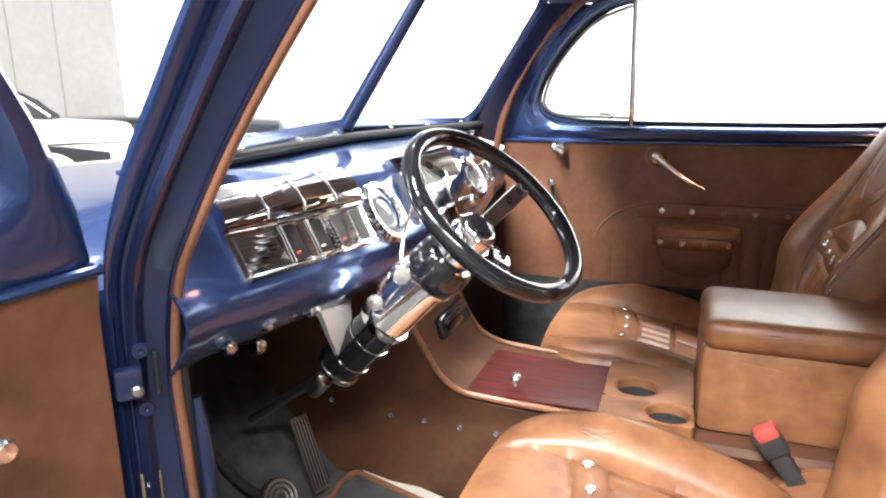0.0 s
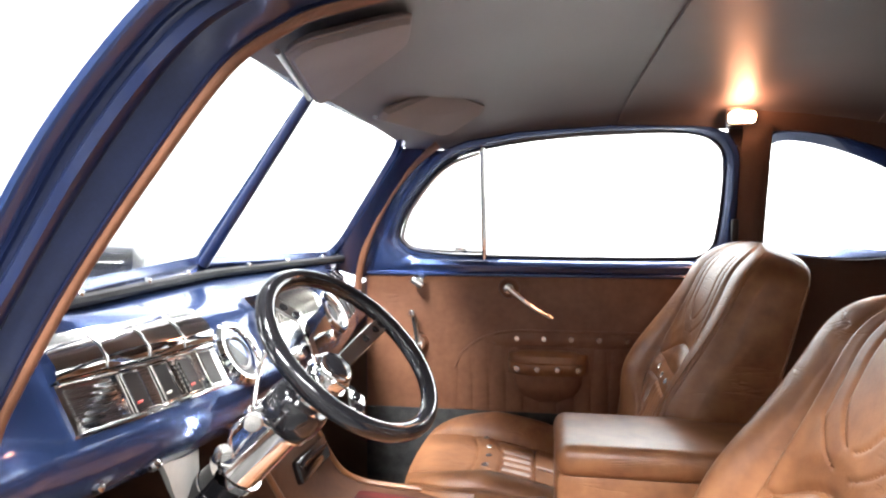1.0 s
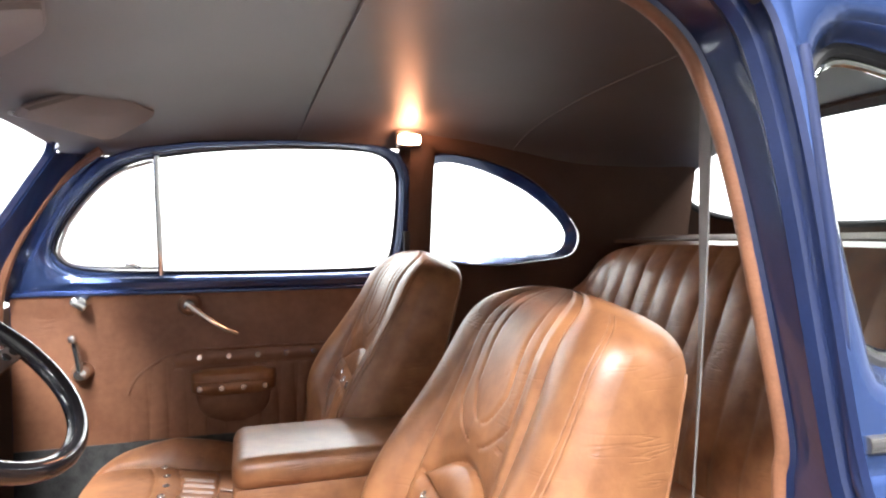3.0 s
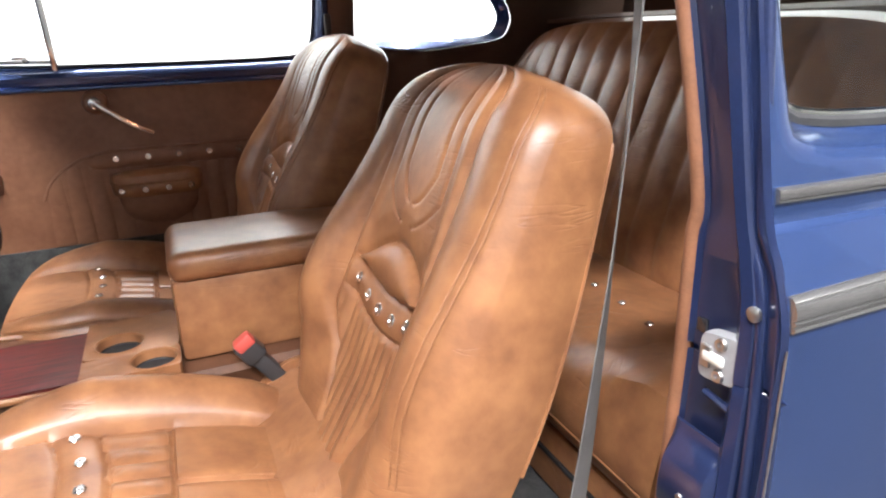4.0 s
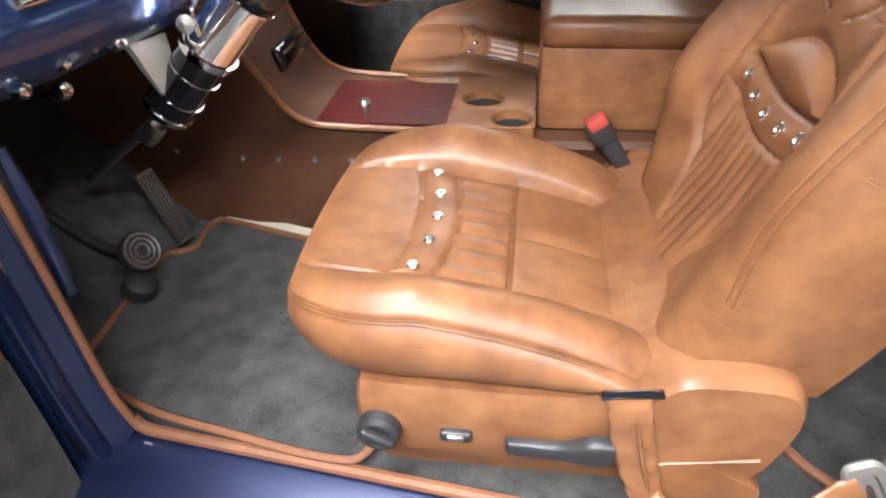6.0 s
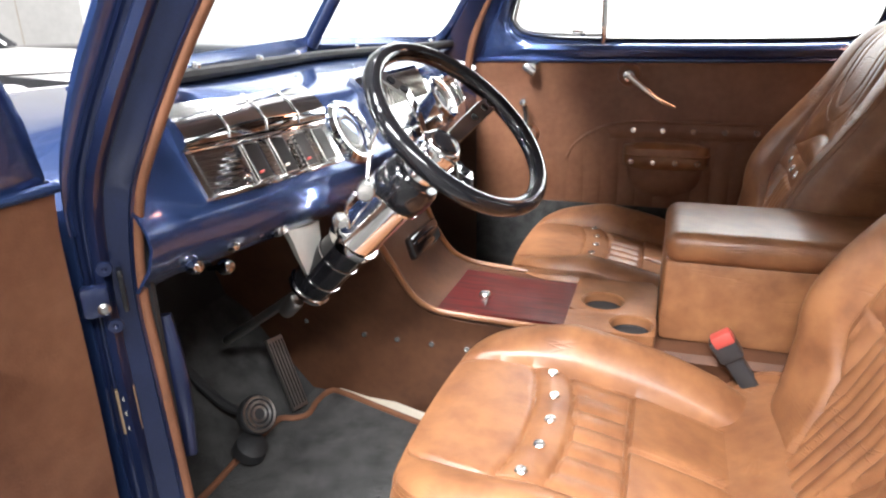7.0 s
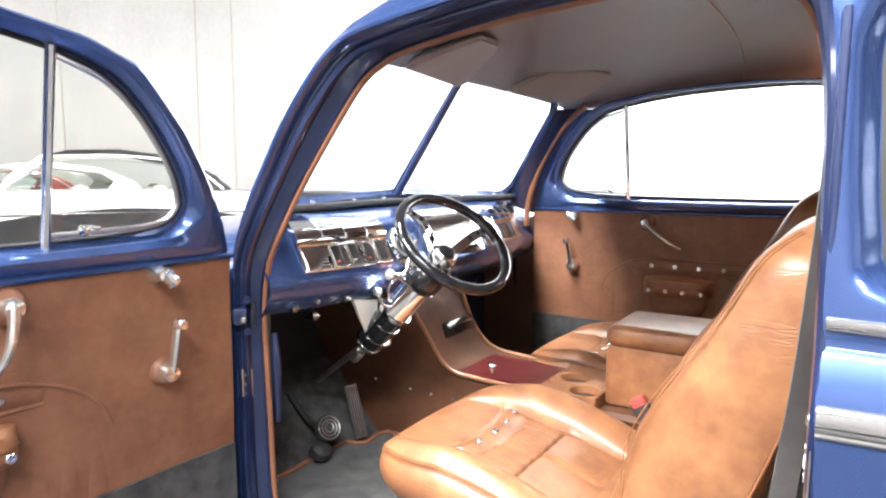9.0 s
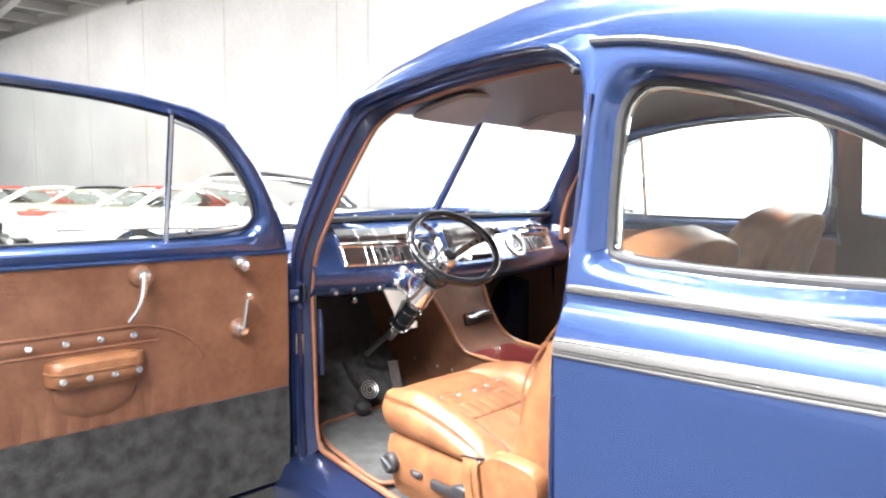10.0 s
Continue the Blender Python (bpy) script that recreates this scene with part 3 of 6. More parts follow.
# near rear side: dark trim inside the quarter panel
cx, cz = 1.36, 1.29
nt = []
for p in qw:
    d = Vector((p.x - cx, 0, p.z - cz))
    k = min(((1.10 - cx) / d.x) if d.x < -1e-6 else 1e9, ((2.05 - cx) / d.x) if d.x > 1e-6 else 1e9, ((1.53 - cz) / d.z) if d.z > 1e-6 else 1e9, ((0.45 - cz) / d.z) if d.z < -1e-6 else 1e9)
    a = p + d.normalized() * 0.010
    b = Vector((cx, 0, cz)) + d * max(k, 1.06)
    b.z = min(b.z, z_drip(b.x) + 0.015)
    nt.append((a, b))
part("quarter_trim", thicken(loft([[(a.lerp(b, f).x, y_quarter(a.lerp(b, f).x, max(1.1, a.lerp(b, f).z)) + 0.052 + 0.02 * min(1, f * 4), a.lerp(b, f).z) for a, b in nt] for f in (0.0, 0.15, 0.4, 0.7, 1.0)], True), 0.005), DARKTRIM, car, "dark brown cloth side trim")

# rear wall with the oval back window
ov = [Vector((2.06 - 0.25 * (0.29 * 0 + 0.15 * math.sin(a)), CY + 0.635 * abs(math.cos(a)) ** 0.8 * (1 if math.cos(a) > 0 else -1), 1.43 + 0.140 * abs(math.sin(a)) ** 0.8 * (1 if math.sin(a) > 0 else -1))) for a in np.linspace(0, 2 * math.pi, 48, endpoint=False)]
ov = [Vector((p.x, p.y, min(p.z, roof_z(2.04, p.y) - 0.03))) for p in ov]
ro = []
for p in ov:
    d = p - Vector((2.06, CY, 1.42))
    k = min((0.72 / abs(d.y)) if abs(d.y) > 1e-6 else 1e9, ((0.16 if d.z > 0 else 0.95) / abs(d.z)) if abs(d.z) > 1e-6 else 1e9)
    q = Vector((2.06, CY, 1.42)) + d * k
    q.x = 2.06 - 0.5 * (q.z - 1.42) if q.z > 1.42 else 2.06 + 0.1 * (1.42 - q.z)
    q.z = min(q.z, roof_z(2.02, q.y) - 0.015)
    ro.append(q)
part("rear_wall", thicken(loft([ov, [a.lerp(b, 0.3) for a, b in zip(ov, ro)], ro], True), 0.01), DARKTRIM, car, "dark trim round the oval back window")
part("tail_skin", thicken(loft([[p + Vector((0.02, 0, 0)) for p in ov], [a.lerp(b, 0.3) + Vector((0.03, 0, 0)) for a, b in zip(ov, ro)], [p + Vector((0.03, 0, 0.01)) for p in ro]], True), 0.004), PAINT, car, "blue body round the oval back window")
part("rear_window_seal", tube(ov, 0.012, 8, True), RUBBER, car)
pane(ov, car)

pt = []
for v, (x, z) in zip((-0.12, 0.0, 0.2, 0.4, 0.6, 0.8, 0.95), ((0.045, 1.10), (0.055, 1.14), (0.08, 1.20), (0.118, 1.28), (0.16, 1.355), (0.215, 1.43), (0.27, 1.48))):
    a = ws_point(1.02, v, 1)
    b = Vector((x + 0.035, 1.437 - tum(z), z))
    pt.append([a + Vector((0, 0.0, 0)), a.lerp(b, 0.5) + Vector((0.006, -0.008, 0)), b])
part("pillar_trim", thicken(loft(pt), 0.006), PAINT, car, "blue inner windshield pillar")
# far outer skin, far fender and tail
part("far_skin", thicken(loft([[(x, 1.50 + 0.10 * math.sin(min(1, max(0, (1.13 - z) / 0.3)) * 1.57) - 0.2 * max(0, x - 1.6) ** 2, z) for z in (1.13, 1.05, 0.95, 0.8, 0.6, 0.35)] for x in np.linspace(1.11, 2.45, 10)]), 0.005), PAINT, car)
rings = []
for x in np.linspace(-1.9, -0.15, 14):
    h = 0.90 + 0.06 * math.sin((x + 1.9) / 1.85 * math.pi) - 0.05 * max(0, (x + 0.8) / 0.65) ** 1.5
    rings.append([(x, 1.47 + 0.24 * -math.cos(math.pi * i / 11), 0.45 + (h - 0.45) * math.sin(math.pi * i / 11) ** 0.7 if 0 < i < 11 else 0.45) for i in range(12)])
part("front_fender", loft(rings, caps=True), PAINT, car)
rings = []
for x, w, zt in ((2.12, 0.82, 1.22), (2.5, 0.78, 1.12), (2.8, 0.72, 0.98), (3.1, 0.62, 0.78), (3.25, 0.5, 0.55)):
    rings.append([(x, CY - w * math.cos(math.pi * i / 18), 0.35 + (zt - 0.35) * math.sin(math.pi * i / 18) ** 0.6 if 0 < i < 18 else 0.35) for i in range(19)])
part("trunk", loft(rings, caps=True), PAINT, car, "rounded blue trunk lid")
for x in (-1.25, 2.25):
    for y, s in ((-0.02, -1), (1.50, 1)):
        w = part("wheel", lathe([(0.20, -0.08), (0.32, -0.07), (0.33, 0.0), (0.32, 0.07), (0.22, 0.08)], (x, y, 0.33), (0, s, 0), 24), RUBBER, car)
        part("hub_cap", lathe([(0.20, 0.05), (0.18, 0.08), (0.0005, 0.10)], (x, y, 0.33), (0, s, 0), 20), CHROME, w)

part("rubber_bump", lathe([(0.006, -0.01), (0.006, 0.004), (0.004, 0.008), (0.0005, 0.009)], (1.045, y_quarter(1.078, 1.462) - 0.002, 1.463), (-0.3, -1, 0), 12), RUBBER, car)

# ---- doors ----
DW = [(0.108, 1.217), (0.104, 1.25), (0.132, 1.314), (0.195, 1.396), (0.26, 1.450), (0.34, 1.481), (0.54, 1.510), (0.79, 1.521), (0.925, 1.516), (0.985, 1.488), (1.008, 1.428), (1.002, 1.258), (0.975, 1.191), (0.87, 1.174), (0.37, 1.176), (0.165, 1.187)]
DO = [(0.0, 1.12), (0.02, 1.19), (0.055, 1.266), (0.118, 1.363), (0.213, 1.468), (0.309, 1.503), (0.45, 1.525), (0.704, 1.538), (0.95, 1.532), (1.01, 1.51), (1.042, 1.455), (1.044, 1.258), (1.042, 1.12), (0.9, 1.12), (0.4, 1.12), (0.1, 1.12)]


def door(name, origin, s_axis, n_axis, label, detail, dz=0.0):
    """A door with s along from its hinge edge, n into the car; the same for both sides."""
    O, S, N = Vector(origin), Vector(s_axis), Vector(n_axis)

    def at(s, n, z):
        return O + S * s + N * (n + tum(z + 0.03)) + Vector((0, 0, z + dz))

    root = thing(name, (O.x, O.y, 0.5), label, "car door")
    wi = even(smooth_line([(s, 0, z) for s, z in DW], 6, True), 120, True)
    # match outline by direction from the window's middle
    c = Vector((0.55, 0, 1.34))
    wo_raw = even([(s, 0, z) for s, z in DO], 400, True)
    wo = []
    for p in wi:
        d = (p - c).normalized()
        wo.append(max(wo_raw, key=lambda q: (q - c).normalized().dot(d)))
    prof = ((0.0, -0.035), (0.12, -0.032), (0.25, -0.006), (0.45, 0.004), (0.8, 0.004), (1.0, -0.004))
    rings = [[at(a.lerp(b, f).x, n, a.lerp(b, f).z) for a, b in zip(wi, wo)] for f, n in prof]
    part("window_frame", thicken(loft(rings, True), 0.004), PAINT, root, "glossy blue window frame")
    outer = [[at(a.lerp(b, f).x, n, a.lerp(b, f).z) for a, b in zip(wi, wo)] for f, n in ((0.0, -0.04), (0.3, -0.07), (1.0, -0.085))]
    part("outer_frame", thicken(loft(outer, True), 0.004), PAINT, root)
    part("window_seal", tube([at(p.x, -0.036, p.z) for p in wi], 0.004, 8, True), RUBBER, root)
    pane([at(p.x, -0.04, p.z) for p in wi], root)
    part("vent_bar", tube([at(0.355, -0.03, 1.165), at(0.353, -0.03, 1.487)], 0.008, 8), CHROME, root, "chrome vent window bar")
    arc = [at(s, -0.03, z) for s, z in ((0.35, 1.187), (0.165, 1.195), (0.118, 1.22), (0.116, 1.25), (0.142, 1.312), (0.203, 1.392), (0.265, 1.443), (0.345, 1.472))]
    part("vent_frame", tube(smooth_line(arc, 5), 0.005, 8), DULL, root)
    part("vent_latch", lathe([(0.009, 0), (0.009, 0.008), (0.006, 0.014), (0.0005, 0.015)], at(0.30, -0.018, 1.195), N, 14), CHROME, root)
    part("vent_latch_lever", rbox(at(0.285, -0.008, 1.199), (0.03, 0.008, 0.008), 0.003), CHROME, root)
    # belt roll between frame and panel
    part("belt_rail", tube([at(s, 0.006, 1.124) for s in np.linspace(0.0, 1.04, 20)], 0.006, 8), PAINT, root)
    # outer skin
    sk = [[at(s, -0.09 - 0.03 * math.sin(min(1, max(0, (1.12 - z) / 0.3)) * 1.57), z) for z in (1.13, 1.08, 1.02, 0.9, 0.7, 0.5, 0.42)] for s in np.linspace(0.0, 1.045, 10)]
    part("outer_skin", thicken(loft(sk), 0.004), PAINT, root, "glossy blue outer door skin")
    edge = [[at(s, n, z) for s, z in ((0.0, 1.13), (0.0, 0.42), (1.045, 0.42), (1.045, 1.13))] for n in (-0.004, -0.09)]
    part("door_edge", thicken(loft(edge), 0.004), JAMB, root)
    # trim panel
    pl = [[at(s, 0.0 + 0.004 * math.sin(math.pi * (z - 0.72) / 0.4), z) for z in np.linspace(0.722, 1.118, 12)] for s in np.linspace(0.003, 1.04, 24)]
    part("trim_panel", thicken(loft(pl), 0.006), VINYL, root, "tan vinyl door panel")
    # lower stitched area: a plain strip between two welts, pleats below it

    def upper(s):
        return 0.962 - 0.13 * (1 - math.sqrt(max(0, 1 - (max(0, 0.47 - s) / 0.20) ** 2)))

    def lower(s):
        return min(0.918, upper(s) - 0.012) if s > 0.38 else upper(s) - 0.0

    strip = []
    for s in np.linspace(0.275, 1.035, 60):
        a, b = upper(s), lower(s)
        strip.append([at(s, 0.005, a), at(s, 0.012, a - (a - b) * 0.25 - 0.002), at(s, 0.012, a - (a - b) * 0.75 - 0.002), at(s, 0.005, b - 0.003)])
    part("snap_strip", thicken(loft(strip), 0.003), VINYL, root, "tan strip with chrome snaps")
    low = []
    for s in np.linspace(0.275, 1.035, 220):
        top = max(lower(s), 0.735)
        g = ((s - 0.276) / 0.0485) % 1.0
        bump = 0.0025 + 0.0065 * math.sin(math.pi * g) ** 0.45
        low.append([at(s, 0.004, top)] + [at(s, bump * k, top - (top - 0.724) * z0) for z0, k in ((0.02, 0.8), (0.08, 1.0), (0.3, 1.0), (0.6, 1.0), (0.99, 1.0))])
    part("pleated_panel", thicken(loft(low), 0.003), VINYL, root, "pleated tan lower panel")
    part("welt", tube([at(s, 0.010, upper(s)) for s in np.linspace(0.272, 1.035, 60)], 0.0042, 6), VINYL, root)
    part("welt", tube([at(s, 0.009, lower(s)) for s in np.linspace(0.385, 1.035, 50)], 0.0042, 6), VINYL, root)
    for i in range(7):
        snap_stud(root, at(0.452 + 0.0775 * i, 0.014, 0.940), N, 0.0085)
    # padded pocket flap
    pk, pipe = [], []
    for s in np.linspace(0, 1, 26):
        w = (1 - abs(2 * s - 1) ** 6) ** 0.5
        ss = 0.428 + 0.228 * s
        dn = 0.010 * (2 * s - 1) ** 4
        pk.append([at(ss, 0.004, 0.908 - dn), at(ss, 0.006 + 0.034 * w, 0.907 - dn), at(ss, 0.006 + 0.048 * w, 0.896 - dn), at(ss, 0.006 + 0.050 * w, 0.880 - dn * 0.5), at(ss, 0.006 + 0.044 * w, 0.875), at(ss, 0.006 + 0.048 * w, 0.868), at(ss, 0.006 + 0.046 * w, 0.852 + dn * 0.5), at(ss, 0.006 + 0.034 * w, 0.838 + dn), at(ss, 0.004, 0.834 + dn)])
        pipe.append(at(ss, 0.008 + 0.046 * w, 0.8765))
    part("pocket_flap", loft(pk, caps=True), LEATHER, root, "padded tan leather pocket flap with snaps")
    part("pocket_piping", tube(pipe, 0.0035, 6), LEATHER, root)
    for i in range(4):
        f = (i + 0.45) / 4
        snap_stud(root, at(0.428 + 0.228 * f, 0.0535 if 0 < i < 3 else 0.051, 0.860), N, 0.0085)
    bag = []
    for f in np.linspace(0, 1, 22):
        w = math.sqrt(max(0.0, 1 - (2 * f - 1) ** 2)) ** 0.8
        ss = 0.440 + 0.204 * f
        lo = 0.838 - 0.088 * w
        bag.append([at(ss, 0.006, 0.842), at(ss, 0.010 + 0.014 * w, 0.836), at(ss, 0.010 + 0.015 * w, 0.838 - 0.04 * w), at(ss, 0.009 + 0.009 * w, 0.838 - 0.072 * w), at(ss, 0.007, lo)])
    part("pocket_bag", loft(bag, caps=True), VINYL, root, "gathered tan pocket below the flap")
    # carpet kick strip
    cp = [[at(s, n, z) for n, z in ((0.0, 0.722), (0.010, 0.722), (0.012, 0.60), (0.010, 0.44), (0.0, 0.44))] for s in np.linspace(0.004, 1.04, 20)]
    part("carpet_strip", thicken(loft(cp), 0.004), CARPET, root, "charcoal carpet on the lower door")
    # latch handle
    piv = at(0.43, 0.0, 1.086)
    part("handle_rose", lathe([(0.030, 0.004), (0.031, 0.010), (0.026, 0.020), (0.018, 0.024)], piv, N, 28), VINYL, root)
    hub = part("door_handle", lathe([(0.016, 0.02), (0.017, 0.034), (0.014, 0.044), (0.006, 0.047), (0.0005, 0.047)], piv, N, 20), SATIN, root, "curved chrome door handle")
    ha = [at(0.43, 0.040, 1.086), at(0.455, 0.044, 1.066), at(0.485, 0.046, 1.043), at(0.52, 0.045, 1.020), at(0.553, 0.042, 1.005)] if not detail else [at(0.43, 0.040, 1.086), at(0.433, 0.045, 1.062), at(0.439, 0.047, 1.035), at(0.452, 0.046, 1.005), at(0.472, 0.042, 0.978)]
    sm = smooth_line(ha, 5)
    part("handle_lever", tube(sm, 0.0145, 10, flat=0.7, taper=[1.0 - 0.45 * i / (len(sm) - 1) for i in range(len(sm))]), SATIN, root, "chrome lever")
    # window crank
    cp0 = at(0.165, 0.0, 0.918)
    part("crank_rose", lathe([(0.028, 0.004), (0.028, 0.012), (0.022, 0.02), (0.014, 0.024)], cp0, N, 24), VINYL, root)
    part("window_crank", lathe([(0.020, 0.02), (0.020, 0.030), (0.015, 0.042), (0.0005, 0.045)], cp0, N, 20), SATIN, root, "chrome window crank")
    part("crank_arm", tube([at(0.165, 0.036, 0.918), at(0.160, 0.042, 0.965), at(0.152, 0.042, 1.012)], 0.0095, 8, flat=0.7), SATIN, root)
    part("crank_knob", lathe([(0.008, -0.005), (0.011, 0.004), (0.012, 0.018), (0.008, 0.024), (0.0005, 0.025)], at(0.152, 0.042, 1.012), N, 14), SATIN, root)
    # vent regulator
    part("vent_knob_rose", lathe([(0.020, 0.003), (0.020, 0.010), (0.012, 0.026), (0.012, 0.036)], at(0.170, 0.0, 1.105), N, 16), SATIN, root)
    part("vent_knob", rbox(at(0.165, 0.040, 1.100), (0.044, 0.024, 0.022), 0.009, Euler((0, radians(35), 0)).to_matrix()), SATIN, root, "small chrome vent knob")
    return root


door("passenger_door", (0.065, 1.425, 0), (1, 0, 0), (0, -1, 0), "closed blue car door with tan vinyl panel", False)
door("driver_door", (0.008, 0.035, 0), (-0.028 * 0.967, -0.9996 * 0.967, 0), (0.9996, -0.028, 0), "open blue car door with tan vinyl panel", True, -0.04)

# ---- far side post cover between window and quarter window ----
part("centre_post", thicken(loft([[(x, 1.425 - tum(z) - 0.012 - 0.008 * math.sin(math.pi * (x - 1.105) / 0.07), z) for x in np.linspace(1.105, 1.172, 7)] for z in np.linspace(0.45, 1.53, 12)]), 0.006), DARKTRIM, car, "dark trimmed centre post")
part("post_head", rbox((1.106, 1.372, 1.512), (0.062, 0.012, 0.105), 0.004), DARKTRIM, car)
for ys in (1,):
    lace = [(x, 1.405 - tum(z) - 0.02, z) for x, z in ((0.05, 1.06), (0.055, 1.12), (0.075, 1.19), (0.11, 1.27), (0.172, 1.37), (0.235, 1.44), (0.30, 1.49))]
    part("windlace", tube(smooth_line(lace, 6), 0.011, 8), LACE, car, "tan cord windlace")

# ---- dashboard ----
dash = thing("dashboard", (0.0, CY, 0.95), "blue painted dashboard with chrome instrument panel", "dashboard")


def face_x(y):
    """How far back the dash face stands."""
    e = min(1.0, abs(y - CY) / 0.58)
    return 0.105 - 0.075 * e ** 2.2


def ws_base(y):
    e = min(1.0, abs(y - CY) / 0.59)
    return -0.075 + 0.079 * e


rings = []
for y in np.linspace(0.096, 1.428, 46):
    f, w = face_x(y), ws_base(y)
    rings.append([(w - 0.01, y, 1.175), (w + 0.018, y, 1.158), ((w + f) / 2 - 0.01, y, 1.150), (f - 0.035, y, 1.138), (f - 0.012, y, 1.118), (f - 0.002, y, 1.09), (f + 0.018, y, 1.05), (f + 0.036, y, 1.02), (f + 0.040, y, 1.00), (f + 0.030, y, 0.972), (f + 0.010, y, 0.945), (f - 0.02, y, 0.932), (f - 0.08, y, 0.932), (-0.25, y, 0.96)])
part("dash_body", thicken(loft(rings), 0.004), PAINT, dash, "glossy blue dash")
part("windshield_gasket", tube([(ws_base(y) + 0.012, y, 1.172) for y in np.linspace(0.14, 1.34, 30)], 0.009, 8), RUBBER, dash)
for y in (0.29, 0.47, 0.62, 0.86, 1.02, 1.2):
    part("screw", lathe([(0.006, 0), (0.005, 0.004), (0.0005, 0.005)], (ws_base(y) + 0.02, y, 1.182), (0.4, 0, 1), 10), CHROME, dash)


def dash_pt(y, v, lift):
    """v from 0 at the chrome's foot to 1 at its top."""
    f = face_x(y)
    prof = [(f + 0.030, 1.028), (f + 0.014, 1.058), (f + 0.000, 1.088), (f - 0.010, 1.115), (f - 0.035, 1.142)]
    k = v * (len(prof) - 1)
    i = min(int(k), len(prof) - 2)
    a, b = prof[i], prof[i + 1]
    t = k - i
    return Vector((a[0] * (1 - t) + b[0] * t + lift * 0.85, y, a[1] * (1 - t) + b[1] * t + lift * 0.5))


for lo, hi, n in ((0.195, 0.455, 4), (1.025, 1.29, 4)):
    # polished brow pieces
    for i in range(n):
        y0, y1 = lo + (hi - lo) * i / n + 0.001, lo + (hi - lo) * (i + 1) / n - 0.001
        rg = [[dash_pt(y, v, l) for v, l in ((0.50, 0.0), (0.52, 0.012), (0.62, 0.016), (0.78, 0.013), (0.97, 0.008), (1.0, 0.0))] for y in np.linspace(y0, y1, 5)]
        part("chrome_brow", loft(rg, caps=True), CHROME, dash, "polished chrome brow panel")
    rg = [[dash_pt(y, v, l) for v, l in ((0.0, 0.0), (0.02, 0.006), (0.48, 0.006), (0.5, 0.0))] for y in np.linspace(lo, hi, 14)]
    part("instrument_bezel", loft(rg, caps=True), CHROME, dash, "chrome instrument bezel")
    for v0 in (0.012, 0.485):
        part("bezel_rail", tube([dash_pt(y, v0, 0.008) for y in np.linspace(lo + 0.004, hi - 0.004, 12)], 0.0032, 8), CHROME, dash)
    for i in range(1, n):
        ys = lo + (hi - lo) * i / n
        part("brow_joint", tube([dash_pt(ys, v, l + 0.001) for v, l in ((0.52, 0.0125), (0.62, 0.0165), (0.78, 0.0135), (0.97, 0.0085))], 0.0010, 6), SATIN, dash)
    # windows of the gauges, with ribbed bars between
    near = lo < CY
    for i, fr in enumerate((0.36, 0.545, 0.72, 0.88)):
        yc = lo + (hi - lo) * fr if near else hi - (hi - lo) * fr
        rg = [[dash_pt(y, v, 0.0085) for v in (0.06, 0.42)] for y in (yc - 0.0115, yc + 0.0115)]
        gw = part("gauge", thicken(loft(rg), 0.003), DIAL, dash, "dark rectangular gauge")
        rim = [dash_pt(yc + a * 0.0125, 0.24 + b * 0.20, 0.0095) for a, b in ((-1, -1), (1, -1), (1, 1), (-1, 1))]
        part("gauge_rim", tube(rim, 0.0016, 6, True), CHROME, gw)
        for k in range(8):
            part("bezel_rib", tube([dash_pt(yc + 0.0155, 0.06 + 0.052 * k, 0.008), dash_pt(yc + 0.0275, 0.06 + 0.052 * k, 0.008)], 0.0018, 6), CHROME, dash)
        part("gauge_mark", rbox(dash_pt(yc - 0.003, 0.13, 0.0095), (0.002, 0.010, 0.0035), 0.0008), RED if i % 2 == 0 else WHITE, gw)
    for k in range(8):
        e0, e1 = (lo + 0.008, lo + 0.066) if near else (hi - 0.066, hi - 0.008)
        part("bezel_rib", tube([dash_pt(e0, 0.05 + 0.052 * k, 0.008), dash_pt(e1, 0.05 + 0.052 * k, 0.008)], 0.0022, 6), CHROME, dash)
# middle chrome speaker grille
rg = [[dash_pt(y, v, l) for v, l in ((0.0, 0.0), (0.02, 0.008), (0.3, 0.012), (0.62, 0.014), (0.97, 0.008), (1.0, 0.0))] for y in np.linspace(0.60, 0.90, 14)]
part("grille_plate", loft(rg, caps=True), CHROME, dash, "chrome centre grille")
for i in range(18):
    y = 0.635 + 0.013 * i
    part("grille_bar", tube([dash_pt(y, v, 0.015) for v in (0.45, 0.6, 0.75, 0.9)], 0.003, 6), CHROME, dash)
part("radio_slot", rbox((face_x(0.76) + 0.042, 0.76, 1.035), (0.012, 0.16, 0.022), 0.004), BLACK, dash)
for y in (0.67, 0.85):
    part("radio_knob", lathe([(0.013, 0), (0.013, 0.018), (0.010, 0.022), (0.0005, 0.022)], (face_x(y) + 0.035, y, 1.03), (0.9, 0, 0.35), 16), CHROME, dash)
for y in (0.515, 0.985):
    o = Vector((face_x(y) - 0.002, y, 1.056))
    ax = Vector((0.86, 0, 0.50))
    d = part("round_gauge", lathe([(0.054, -0.03), (0.057, 0.010), (0.056, 0.020), (0.050, 0.026), (0.043, 0.025), (0.040, 0.014)], o, ax, 48), CHROME, dash, "round chrome-rimmed gauge")
    part("dial", lathe([(0.041, 0.010), (0.041, 0.016), (0.0005, 0.016)], o, ax, 32), DIAL, d)
    part("dial_ring", tube([o + ax * 0.0175 + 0.027 * (math.cos(a) * Vector((0, 1, 0)) + math.sin(a) * Vector((-0.5, 0, 0.86))) for a in np.linspace(0, 6.283, 28, endpoint=False)], 0.003, 6, True), DULL, d)
